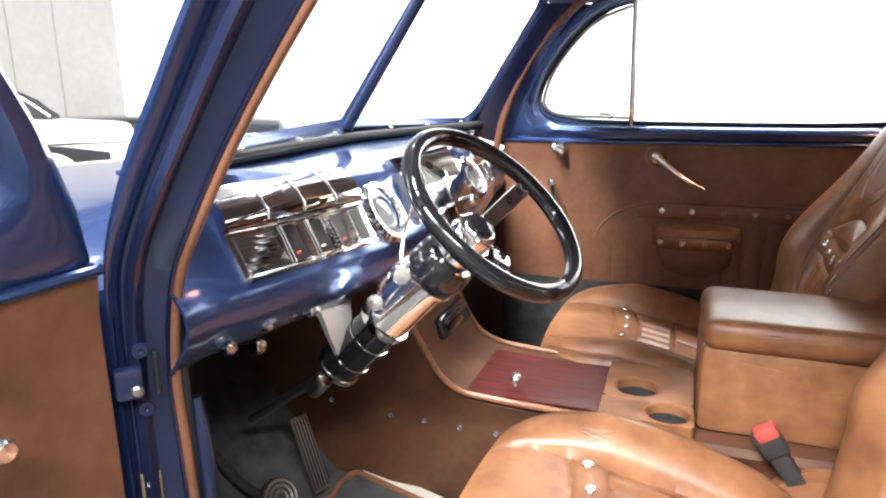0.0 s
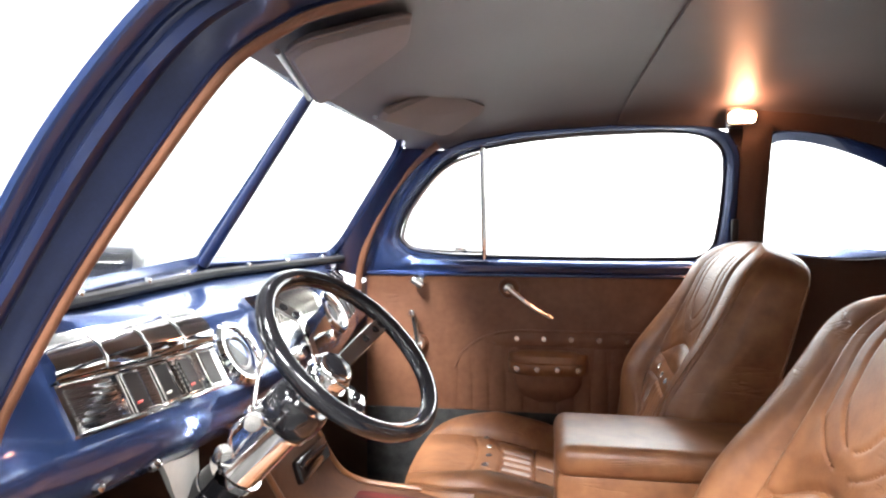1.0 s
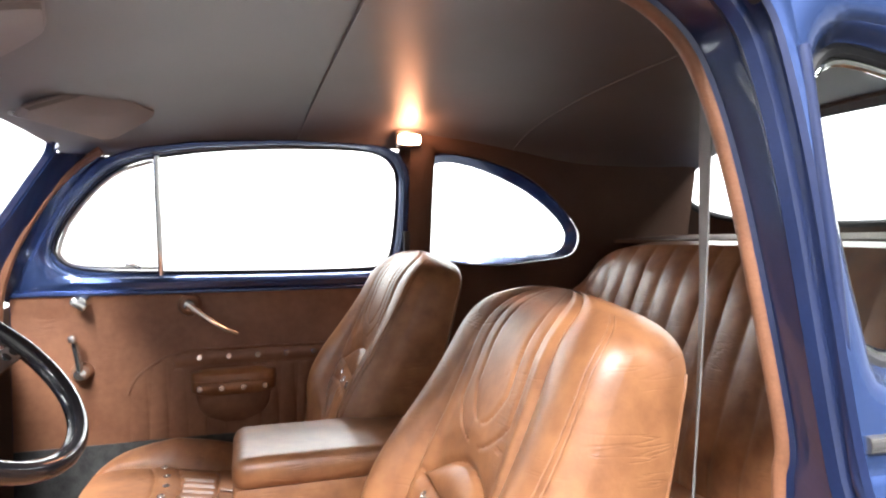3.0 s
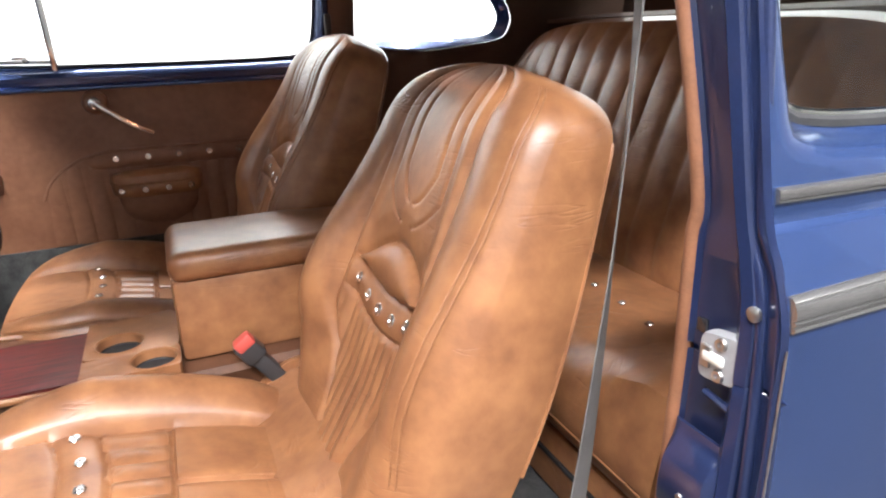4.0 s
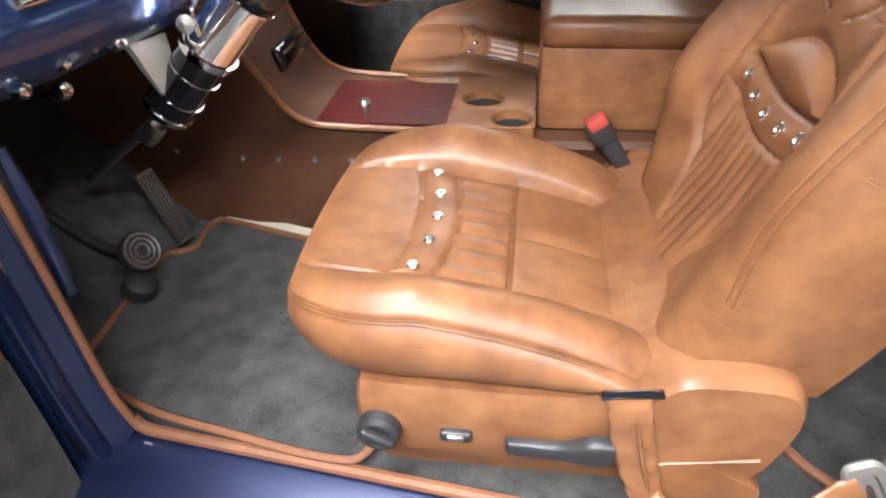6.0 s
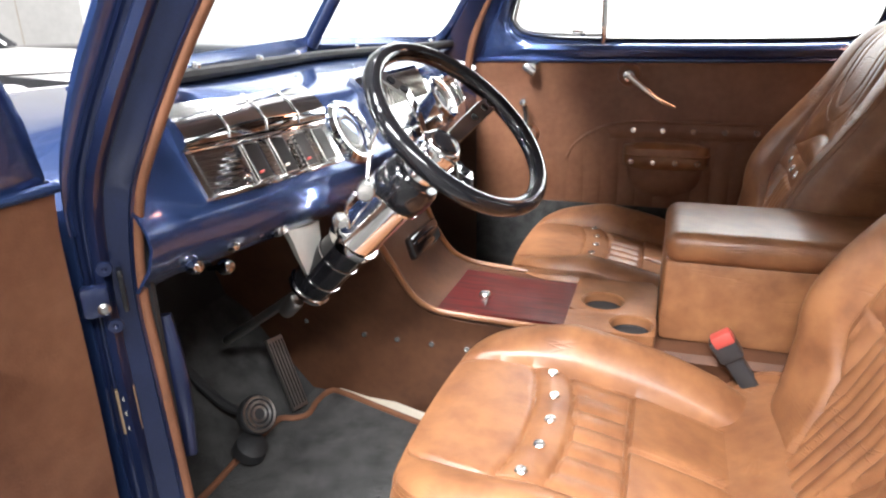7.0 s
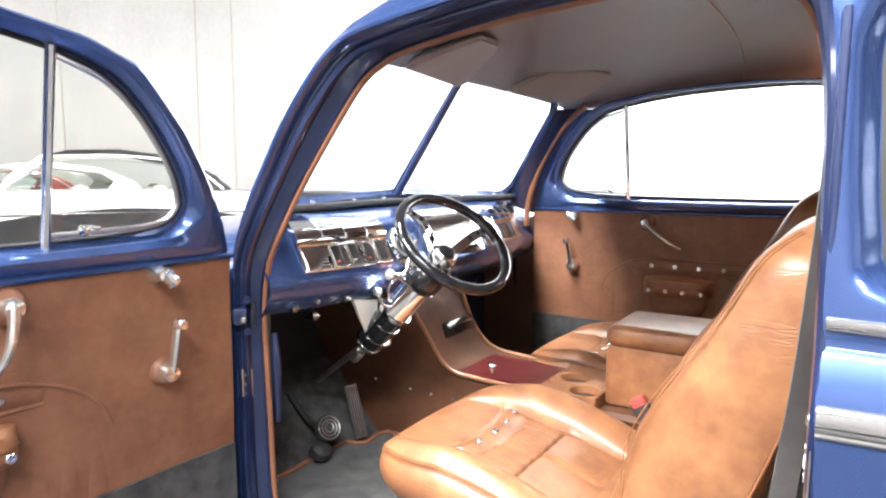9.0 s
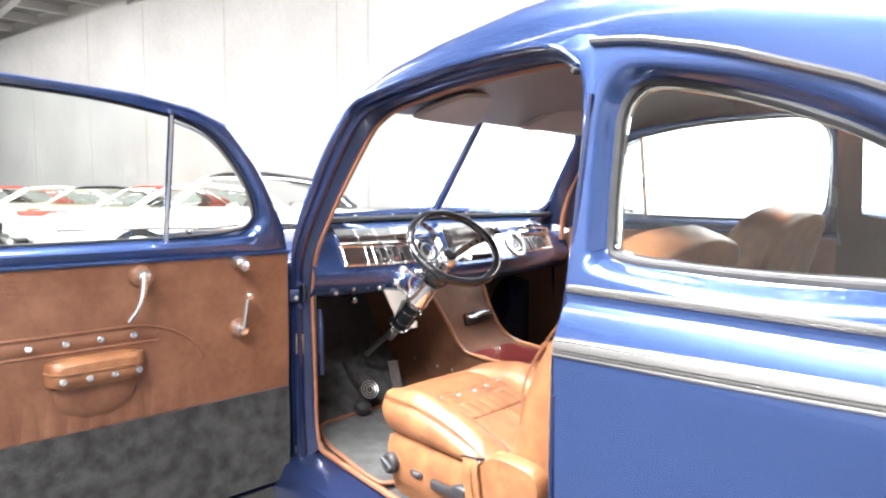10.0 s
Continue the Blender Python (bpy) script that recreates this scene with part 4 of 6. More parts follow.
for x, y, z, r in ((0.048, 0.175, 0.948, 0.010), (0.02, 0.268, 0.911, 0.012), (0.075, 0.325, 0.953, 0.011), (0.06, 0.235, 0.955, 0.007), (0.065, 0.285, 0.958, 0.007)):
    part("pull_knob", lathe([(0.004, -0.03), (0.004, 0), (r, 0.002), (r, 0.010), (r * 0.7, 0.016), (0.0005, 0.017)], (x, y, z), (0.9, -0.15, 0.25), 16), CHROME, dash, "chrome pull knob")
brk = []
for y0, y1, x0, x1, z0, z1 in ((0.337, 0.440, 0.066, 0.060, 0.945, 0.930), (0.350, 0.434, 0.066, 0.064, 0.922, 0.912), (0.365, 0.430, 0.064, 0.066, 0.893, 0.890), (0.385, 0.436, 0.062, 0.068, 0.860, 0.864), (0.400, 0.462, 0.062, 0.070, 0.836, 0.838), (0.420, 0.480, 0.064, 0.072, 0.815, 0.818), (0.440, 0.478, 0.066, 0.072, 0.803, 0.803)):
    brk.append([Vector((x0 + (x1 - x0) * f + 0.006 * math.sin(math.pi * f) + 0.014, y0 + (y1 - y0) * f + 0.010, z0 + (z1 - z0) * f)) for f in (0, 0.08, 0.3, 0.6, 0.92, 1.0)])
part("column_bracket", thicken(loft(brk), 0.012), BRIGHT, dash, "bright metal column drop bracket")

# ---- steering column and wheel ----
WC, WN = Vector((0.3265, 0.418, 1.096)), Vector((0.671, -0.170, 0.722)).normalized()
col = thing("steering_column", (0.05, 0.44, 0.8), "chrome and black steering column with a black three-spoke wheel", "steering wheel")
base = Vector((0.055, 0.436, 0.818))
hubp = WC - WN * 0.046
ax = (hubp - base).normalized()
L = (hubp - base).length
part("lower_jacket", lathe([(0.030, -0.004), (0.034, 0.0), (0.036, 0.006), (0.037, 0.03), (0.037, 0.128), (0.034, 0.130)], base, ax, 36), BLACK, col, "gloss black lower column jacket")
for d in (0.036, 0.086):
    part("jacket_ring", lathe([(0.0365, -0.0015), (0.0385, -0.001), (0.0385, 0.001), (0.0365, 0.0015)], base + ax * d, ax, 36), CHROME, col)
part("column_tube", lathe([(0.036, 0.124), (0.039, 0.126), (0.039, 0.130), (0.0375, 0.132), (0.0375, L - 0.105), (0.040, L - 0.102)], base, ax, 36), CHROME, col, "polished chrome column jacket")
part("column_clamp", lathe([(0.0375, -0.007), (0.0425, -0.006), (0.0430, 0.0), (0.0425, 0.006), (0.0375, 0.007)], base + ax * 0.128, ax, 36), CHROME, col)
part("column_cap", lathe([(0.034, -0.004), (0.042, 0.0), (0.046, 0.008), (0.047, 0.024), (0.045, 0.042), (0.040, 0.050), (0.028, 0.053)], base + ax * (L - 0.106), ax, 40), BLACK, col, "black collar under the wheel")
part("cap_ring", lathe([(0.041, -0.002), (0.044, -0.001), (0.044, 0.003), (0.041, 0.004)], base + ax * (L - 0.108), ax, 36), CHROME, col)
part("hub_neck", lathe([(0.030, -0.052), (0.030, -0.02), (0.034, -0.014)], hubp, ax, 28), CHROME, col)
part("column_shaft", tube([base, Vector((-0.147, 0.456, 0.673))], 0.0085, 12), DULL, col, "bare steel steering shaft")
part("shaft_joint", lathe([(0.013, -0.02), (0.015, -0.012), (0.015, 0.012), (0.013, 0.02)], base - ax * 0.06, ax, 16), DULL, col)
part("column_end", lathe([(0.034, -0.006), (0.039, -0.003), (0.039, 0.003), (0.034, 0.006)], base, ax, 32), CHROME, col)
u = WN.cross(Vector((0, 0, 1))).normalized()
v = WN.cross(u)
R = 0.1397
part("rim", tube([WC + R * (math.cos(a) * u + math.sin(a) * v) for a in np.linspace(0, 2 * math.pi, 96, endpoint=False)], 0.0128, 18, True), BLACK, col, "glossy black steering wheel rim")
for a in (radians(192), radians(306), radians(44)):
    d = math.cos(a) * u + math.sin(a) * v
    w = WN.cross(d)
    sec = []
    for f, rad, hw in ((0.0, 0.024, 0.012), (0.55, 0.055, 0.0125), (1.0, 0.088, 0.0125), (1.0, 0.118, 0.012), (1.0, R - 0.006, 0.0115)):
        o = hubp.lerp(WC, f) + d * rad
        sec.append([o - w * hw - WN * 0.002, o - w * hw * 0.9 + WN * 0.001, o + w * hw * 0.9 + WN * 0.001, o + w * hw - WN * 0.002, o - WN * 0.0035])
    sp = part("spoke", loft(sec, True, caps=True), CHROME, col, "drilled bright metal spoke")
    for k in (0.072, 0.093, 0.114):
        o = hubp.lerp(WC, min(1.0, 0.55 + 0.45 * (k - 0.055) / 0.033)) + d * k + WN * 0.0016
        part("spoke_hole", lathe([(0.0062, -0.001), (0.0062, 0.0006), (0.0005, 0.0006)], o, WN, 18), BLACK, sp)
part("hub", lathe([(0.030, -0.02), (0.031, -0.004), (0.029, 0.006), (0.025, 0.011), (0.021, 0.012)], hubp, WN, 36), CHROME, col)
part("horn_button", lathe([(0.0215, 0.009), (0.0205, 0.015), (0.012, 0.019), (0.0005, 0.020)], hubp, WN, 28), BLACK, col)
LEV = Vector((0.241, 0.285, 1.030))
part("turn_lever", tube([base + ax * (L - 0.11) + Vector((0.0, -0.03, 0)), LEV + Vector((0, 0.01, 0))], 0.0035, 10), CHROME, col, "chrome turn signal lever")
part("lever_tip", lathe([(0.006, -0.012), (0.0115, -0.008), (0.0125, 0.0), (0.010, 0.005), (0.0005, 0.006)], LEV, (0.35, -0.9, 0.1), 20), SATIN, col, "round bright lever knob")
TIP = Vector((0.195, 0.300, 0.985))
part("shift_lever", tube(smooth_line([base + ax * 0.135 + Vector((0, -0.036, 0.012)), base + ax * 0.14 + Vector((0.005, -0.075, 0.030)), TIP], 6), 0.004, 10), CHROME, col)
part("shift_tip", lathe([(0.004, -0.01), (0.010, -0.004), (0.011, 0.004), (0.0005, 0.008)], TIP, (0.2, -0.9, 0.1), 16), SATIN, col)
part("column_wire", tube(smooth_line([base + ax * 0.145 + Vector((0.0, -0.038, 0.02)), base + ax * 0.17 + Vector((-0.012, -0.045, 0.045)), base + ax * 0.21 + Vector((0.0, -0.03, 0.045)), base + ax * 0.22 + Vector((0.01, -0.03, 0.03))], 6), 0.003, 8), CHROME, col)
rod = [base + ax * 0.18 + Vector((-0.012, 0.0, 0.03)), Vector((0.165, 0.468, 1.050)), Vector((0.178, 0.478, 1.088))]
part("tilt_lever", tube(smooth_line(rod, 6), 0.0035, 8), SATIN, col)
for dy in (-0.018, 0.0, 0.018):
    part("collar_stud", lathe([(0.007, -0.002), (0.008, 0.004), (0.005, 0.008), (0.0005, 0.009)], base + ax * (L - 0.125) + Vector((-0.022, dy - 0.018, 0.034)), (-0.4, -0.3, 0.8), 14), CHROME, col)

# ---- seats ----


def seat(name, place, label, raised=0.0):
    """A bucket seat; place is the middle of the cushion's front foot. x back, y across."""
    root = thing(name, place, label, "car seat", "front bucket seats")
    O = Vector(place)

    def cushion(x, y):
        """Height over the foot of the cushion top at x back from the front, y across."""
        a = abs(y) / 0.245
        h = 0.233 - 0.02 * x - 0.37 * x * x
        ridge = 0.053 * min(1.0, max(0.0, (x - 0.0) / 0.17)) ** 0.8 * (1 - 0.55 * max(0.0, (x - 0.27) / 0.25) ** 1.6)
        ridge *= max(0.0, min(1.0, 1 - (x - 0.40) / 0.22))
        seam = 0.61 - 0.05 * x / 0.5
        if a > seam:
            u = (a - seam) / (1 - seam)
            h += ridge * math.sin(math.pi * min(1.0, u * 0.72)) ** 0.75 - 0.012 * max(0, u - 0.6) ** 2 / 0.16
        h -= 0.010 * math.exp(-((a - seam) / 0.022) ** 2) * min(1, x / 0.05)
        if x < 0.06:
            h -= 0.010 * (1 - x / 0.06) ** 2
        if a < seam - 0.02:
            c = 0.145 + 0.018 * (1 - (y / 0.13) ** 2)
            h += 0.005 * math.exp(-((x - c) / 0.016) ** 2)
            c2 = c + 0.030
            if c2 < x < 0.270:
                h += 0.0060 * abs(math.sin(math.pi * (y + 0.1305) / 0.0373)) ** 0.55 - 0.004
            for xs in (c - 0.028, c2, 0.270):
                h -= 0.0055 * math.exp(-((x - xs) / 0.0035) ** 2)
            if x > 0.272:
                h += 0.003 - 0.006 * math.exp(-(y / 0.007) ** 2)
        return h

    nx, ny = 130, 110
    bm = bmesh.new()
    grid = []
    for i in range(nx + 1):
        x = 0.56 * i / nx
        half = 0.160 + 0.085 * math.sqrt(max(0, 1 - (1 - min(1, x / 0.15)) ** 2))
        row = []
        for j in range(ny + 1):
            y = half * math.sin((j / ny - 0.5) * math.pi * 0.86) / math.sin(0.43 * math.pi)
            row.append(bm.verts.new(O + Vector((x - 0.012 * (1 - (y / 0.2) ** 2) * max(0, 1 - x / 0.12), y, cushion(x, y * (0.245 / half) ** 0.6)))))
        grid.append(row)
    for i in range(nx):
        for j in range(ny):
            bm.faces.new((grid[i][j], grid[i + 1][j], grid[i + 1][j + 1], grid[i][j + 1]))
    loop = [grid[i][0] for i in range(nx, -1, -1)] + grid[0][1:] + [grid[i][ny] for i in range(1, nx + 1)]
    prev = loop
    pos = [v.co.copy() for v in loop]
    nrm = []
    for k in range(len(pos)):
        t = pos[min(k + 3, len(pos) - 1)] - pos[max(k - 3, 0)]
        nrm.append(Vector((t.y, -t.x, 0)).normalized())
    if nrm[0].y > 0:
        nrm = [-q for q in nrm]
    for f, off in ((0.04, 0.001), (0.08, -0.003), (0.12, 0.001), (0.2, 0.009), (0.35, 0.017), (0.5, 0.020), (0.65, 0.018), (0.8, 0.011), (0.92, 0.0), (1.0, -0.014)):
        nxt = []
        for p, q in zip(pos, nrm):
            xr = p.x - O.x
            low = O.z + 0.146 + 0.012 * max(0, 1 - xr / 0.08) + 0.045 * max(0, (xr - 0.34) / 0.16) ** 1.6
            nxt.append(bm.verts.new(Vector((p.x, p.y, p.z * (1 - f) + low * f)) + q * (off * min(1.0, 0.45 + xr / 0.2))))
        for k in range(len(prev) - 1):
            bm.faces.new((prev[k], prev[k + 1], nxt[k + 1], nxt[k]))
        prev = nxt
    bm.faces.new(prev)
    part("cushion", bm, LEATHER, root, "tan leather seat cushion")
    for off, dz in ((0.002, -0.010), (0.0045, -0.017)):
        pts = [p + q * off + Vector((0, 0, dz * 0.55)) for p, q in zip(pos, nrm)]
        part("seam", tube(even(pts, 150), 0.0012, 5), LEATHER, root)
    lines = [[(x, sg * 0.006) for x in np.linspace(0.275, 0.50, 30)] for sg in (-1, 1)]
    lines += [[(x, sg * (0.61 - 0.05 * x / 0.5 - 0.045) * 0.245) for x in np.linspace(0.12, 0.50, 40)] for sg in (-1, 1)]
    lines += [[(0.266, y) for y in np.linspace(-0.125, 0.125, 24)]]
    for ln in lines:
        part("seam", tube([O + Vector((x, y, cushion(x, y) + 0.0006)) for x, y in ln], 0.0011, 5), LEATHER, root)
    for k in range(5):
        y = -0.122 + 0.061 * k
        x = 0.145 + 0.018 * (1 - (y / 0.13) ** 2)
        snap_stud(root, O + Vector((x, y, cushion(x, y) + 0.0005)), (-0.05, 0, 1), 0.0088)
    # base with its skirt
    bs = []
    for x, z0, z1, w in ((0.092, 0.03, 0.135, 0.245), (0.10, 0.010, 0.152, 0.254), (0.14, -0.008, 0.152, 0.257), (0.30, -0.012, 0.149, 0.257), (0.36, -0.012, 0.152, 0.257), (0.42, -0.012, 0.172, 0.257), (0.47, -0.012, 0.195, 0.255), (0.52, -0.012, 0.20, 0.250)):
        bs.append([O + Vector((x, s * w * k, z)) for s, k, z in ((-1, 0.96, z0), (-1, 1.0, z0 + 0.04), (-1, 1.04, z0 + 0.06), (-1, 1.04, z1 - 0.02), (-1, 1.0, z1), (1, 1.0, z1), (1, 1.04, z1 - 0.02), (1, 1.04, z0 + 0.06), (1, 1.0, z0 + 0.04), (1, 0.96, z0))])
    part("seat_base", loft(bs, True, caps=True), LEATHER, root, "tan leather covered seat base")
    for sgn in (-1, 1):
        rg = []
        outline = [(0.425, 0.02), (0.41, 0.09), (0.405, 0.15), (0.44, 0.192), (0.475, 0.212), (0.555, 0.212), (0.588, 0.198), (0.597, 0.155), (0.578, 0.085), (0.562, 0.055), (0.582, 0.035), (0.58, 0.005), (0.55, -0.002), (0.45, -0.001)]
        ol = even(smooth_line([(x, 0, z) for x, z in outline], 5, True), 60, True)
        mid = Vector((0.50, 0, 0.09))
        for k, d in ((0.0, 0.245), (1.0, 0.245), (1.0, 0.268), (0.94, 0.280), (0.5, 0.284), (0.02, 0.285)):
            rg.append([O + Vector((mid.x + (p.x - mid.x) * k, sgn * d, mid.z + (p.z - mid.z) * k)) for p in ol])
        part("hinge_cover", loft(rg, True), LEATHER, root, "tan leather recliner cover")
        part("cover_welt", tube([O + Vector((x, sgn * 0.2835, z)) for x, z in ((0.435, 0.075), (0.47, 0.083), (0.52, 0.093), (0.562, 0.100))], 0.003, 6), LEATHER, root)
    # backrest
    lean = radians(22.4)
    U, Fv = Vector((math.sin(lean), 0, math.cos(lean))), Vector((-math.cos(lean), 0, math.sin(lean)))
    B = O + Vector((0.488, 0, 0.185 + raised))
    TOP = 0.592

    def half_w(h):
        w = 0.238 + 0.014 * math.sin(min(1, h / 0.2) * 1.57)
        if h > 0.22:
            w -= 0.028 * ((h - 0.22) / 0.30) ** 1.6
        if h > 0.49:
            w *= math.sqrt(max(0.02, 1 - 0.96 * ((h - 0.49) / 0.102) ** 4))
        return w

    def inset(h):
        """Half width of the pleated shield, narrowing to its foot."""
        f = min(1.0, max(0.0, (h - 0.02) / 0.17))
        return 0.22 + 0.31 * f * f * (3 - 2 * f)

    def groove(d, w):
        return math.exp(-(d / w) ** 2)

    def front(h, a):
        """How far the front stands out at height h, a across from -1 to 1."""
        y = a * half_w(h)
        b = abs(a)
        k = inset(h)
        swell, foot = (0.056, -0.020) if a > 0 else (0.034, 0.012)
        crest = 0.012 + swell * math.exp(-((h - 0.20) / 0.18) ** 2) if h > 0.20 else foot + (0.012 + swell - foot) * math.exp(-((h - 0.20) / 0.15) ** 2)
        f = crest * groove(max(0.0, b - 0.76), 0.30) if b > k else crest * groove(0.76 - k, 0.26) * max(0.0, 1 - (k - b) / 0.16) ** 2
        if k < b < 0.76:
            f = crest * groove(0.76 - b, 0.26)
        f -= 0.011 * groove(b - k, 0.026) * max(0.15, 1 - max(0, h - 0.42) / 0.12)
        if b < k:
            ins = min(1.0, (k - b) / 0.06)
            c = 0.222 + 0.020 * (y / 0.12) ** 2
            if h < c - 0.028:
                f += (0.0070 * abs(math.sin(math.pi * (y + 0.12) / 0.0240)) ** 0.6 - 0.003) * ins * min(1.0, (c - 0.028 - h) / 0.01)
            f += 0.005 * groove(h - c, 0.017) * ins
            f -= 0.0045 * (groove(h - c + 0.028, 0.0032) + groove(h - c - 0.026, 0.0032)) * ins
            top = 0.316 - 0.062 * (y / 0.125) ** 2
            if c + 0.026 < h < top:
                f += 0.013 * math.sin(math.pi * (h - c - 0.026) / max(0.01, top - c - 0.026)) ** 0.8 * ins
            if h > top:
                f -= 0.006 * groove(h - top - 0.004, 0.006) * ins
                f += 0.009 * min(1, (h - top) / 0.05) * ins
                for kk, low in ((0.36, 0.030), (0.22, 0.062)):
                    reach = kk * math.sqrt(min(1.0, max(0.0, (h - 0.316 - low) / 0.05)))
                    if reach > 0.01:
                        f -= 0.0038 * groove(b - reach, 0.013) * max(0.3, 1 - max(0, h - 0.50) / 0.08)
        f += 0.022 * max(0.0, 1 - h / 0.12) * (1 - b ** 6)
        if h > 0.47:
            f -= 0.052 * ((h - 0.47) / 0.122) ** 2.4
        return f

    def depth(h):
        return 0.137 - 0.031 * h / 0.56 + 0.008 * math.sin(min(1.0, h / 0.5) * math.pi)

    def up(h):
        return U * h

    rings = []
    nh, na = 190, 170
    for i in range(nh + 1):
        h = TOP * i / nh
        w = half_w(h)
        ring = []
        for j in range(na + 1):
            a = math.sin((j / na - 0.5) * math.pi)
            ring.append(B + up(h) - U * (0.050 * max(0.0, 1 - h / 0.12) * (1 - abs(a) ** 8)) + Vector((0, w * a, 0)) + Fv * (front(h, a) - 0.030 * (abs(a) ** 16)))
        d0, d1 = front(h, 1.0) - 0.030, -depth(h)
        lift = U * (0.030 * max(0.0, 1 - h / 0.12))
        for k in (0.2, 0.4, 0.6, 0.8, 0.93):
            ring.append(lift * k + B + up(h) + Vector((0, w * (1.0 + 0.02 * math.sin(math.pi * k)), 0)) + Fv * (d0 * (1 - k) + d1 * k))
        for k in range(1, 12):
            a = math.cos(math.pi * k / 12)
            ring.append(lift + B + up(h) + Vector((0, w * 0.97 * (abs(a) ** 0.7) * (1 if a > 0 else -1), 0)) + Fv * (d1 - 0.012 * math.sin(math.pi * k / 12)))
        for k in (0.93, 0.8, 0.6, 0.4, 0.2):
            ring.append(lift * k + B + up(h) + Vector((0, -w * (1.0 + 0.02 * math.sin(math.pi * k)), 0)) + Fv * (d0 * (1 - k) + d1 * k))
        rings.append(ring)
    part("backrest", loft(rings, True, caps=True), LEATHER, root, "tan leather backrest with pleated insert")
    for k in range(5):
        y = -0.104 + 0.051 * k
        h = 0.222 + 0.020 * (y / 0.12) ** 2
        snap_stud(root, B + up(h) + Vector((0, y, 0)) + Fv * (front(h, y / half_w(h)) - 0.0005), Fv, 0.0098)
    for sgn in (-1, 1):
        for e in (0.900, 0.925):
            pts = [B + up(h) + Vector((0, sgn * half_w(h) * e, 0)) + Fv * (front(h, e) - 0.030 * e ** 16 + 0.0008) for h in np.linspace(0.02, 0.565, 70)]
            part("seam", tube(pts, 0.0012, 5), LEATHER, root)
        pts = [B + up(h) + Vector((0, sgn * half_w(h) * 1.004, 0)) + Fv * (-0.95 * depth(h)) for h in np.linspace(0.13, 0.53, 50)]
        part("rear_welt", tube(pts, 0.0022, 6), LEATHER, root)
        pts = [B + up(h) + Vector((0, sgn * half_w(h) * inset(h), 0)) + Fv * (front(h, inset(h)) + 0.0008) for h in np.linspace(0.02, 0.56, 80)]
        part("seam", tube(pts, 0.0013, 5), LEATHER, root)
    return root


SEAT_FOOT = 0.475
driver = seat("bucket_seat", (0.315, 0.345, SEAT_FOOT), "tan leather bucket seat with chrome snaps, beside the open door")
seat("bucket_seat", (0.302, 1.080, SEAT_FOOT + 0.012), "tan leather bucket seat with chrome snaps, beside the closed door", 0.03)

# ---- console ----
con = thing("centre_console", (0.35, 0.73, 0.48), "tan leather centre console with red wood top", "console")
side = []
prof = [(-0.27, 1.0, 0.47), (-0.15, 1.0, 0.49), (-0.05, 0.98, 0.50), (0.06, 0.97, 0.515), (0.105, 0.92, 0.53), (0.128, 0.86, 0.56), (0.145, 0.80, 0.59), (0.17, 0.745, 0.605), (0.205, 0.718, 0.61), (0.26, 0.710, 0.612), (0.452, 0.708, 0.606), (0.46, 0.695, 0.602), (0.62, 0.695, 0.600), (0.98, 0.70, 0.60)]
for x, zt, yn in prof:
    yf = float(np.interp(x, (0.06, 0.128, 0.17, 0.216, 0.464, 0.98), (0.79, 0.805, 0.85, 0.875, 0.85, 0.85)))
    yb = 0.640 if x < 0.05 else 0.618
    side.append([(x, yb - 0.004, 0.478), (x, yb - 0.004, 0.60), (x, yb, 0.64), (x, yb * 0.6 + yn * 0.4, 0.64 * 0.5 + (zt - 0.012) * 0.5), (x, yn, zt - 0.012), (x, yn + 0.008, zt), (x, yf - 0.008, zt), (x, yf, zt - 0.012), (x, yf, 0.478)])
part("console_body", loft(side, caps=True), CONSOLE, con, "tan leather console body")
wood = [[(x, y, 0.7165 - 0.004 * 0) for y in (0.617, 0.83 if x < 0.3 else 0.815)] for x in (0.205, 0.33, 0.455)]
part("wood_panel", thicken(loft(wood), 0.005), WOOD, con, "polished red wood inlay")
edge = [(p[0], p[2] - 0.004, p[1] + 0.003) for p in prof[3:11]]
part("console_welt", tube(smooth_line(edge, 4), 0.006, 8), LEATHER, con)
edge = [(p[0], float(np.interp(p[0], (0.06, 0.128, 0.17, 0.216, 0.464, 0.98), (0.79, 0.805, 0.85, 0.875, 0.85, 0.85))) + 0.002, p[1] + 0.003) for p in prof[3:11]]
part("console_welt", tube(smooth_line(edge, 4), 0.006, 8), LEATHER, con)
def cup_cell(x0, x1, y0, y1, c, r, top=0.7235):
    """A tray square with a round well sunk in it."""
    n = 40
    ring = [(c[0] + math.cos(2 * math.pi * k / n), c[1] + math.sin(2 * math.pi * k / n)) for k in range(n)]
    sq = []
    for k in range(n):
        dx, dy = ring[k][0] - c[0], ring[k][1] - c[1]
        m = min((x1 - c[0]) / dx if dx > 1e-6 else 1e9, (x0 - c[0]) / dx if dx < -1e-6 else 1e9, (y1 - c[1]) / dy if dy > 1e-6 else 1e9, (y0 - c[1]) / dy if dy < -1e-6 else 1e9)
        sq.append((c[0] + dx * m, c[1] + dy * m))
    def circ(rr, z):
        return [(c[0] + (x - c[0]) * rr, c[1] + (y - c[1]) * rr, z) for x, y in ring]
    tray = part("cup_tray", loft([[(x, y, top - 0.03) for x, y in sq], [(x, y, top) for x, y in sq], circ(r + 0.006, top), circ(r + 0.003, top + 0.002), circ(r, top), circ(r - 0.001, top - 0.016)], True), LEATHER, con)
    part("cup_well", loft([circ(r - 0.0005, top - 0.014), circ(r - 0.002, top - 0.0185), circ(0.001, top - 0.0185)], True), RUBBER, tray, "dark cup well")


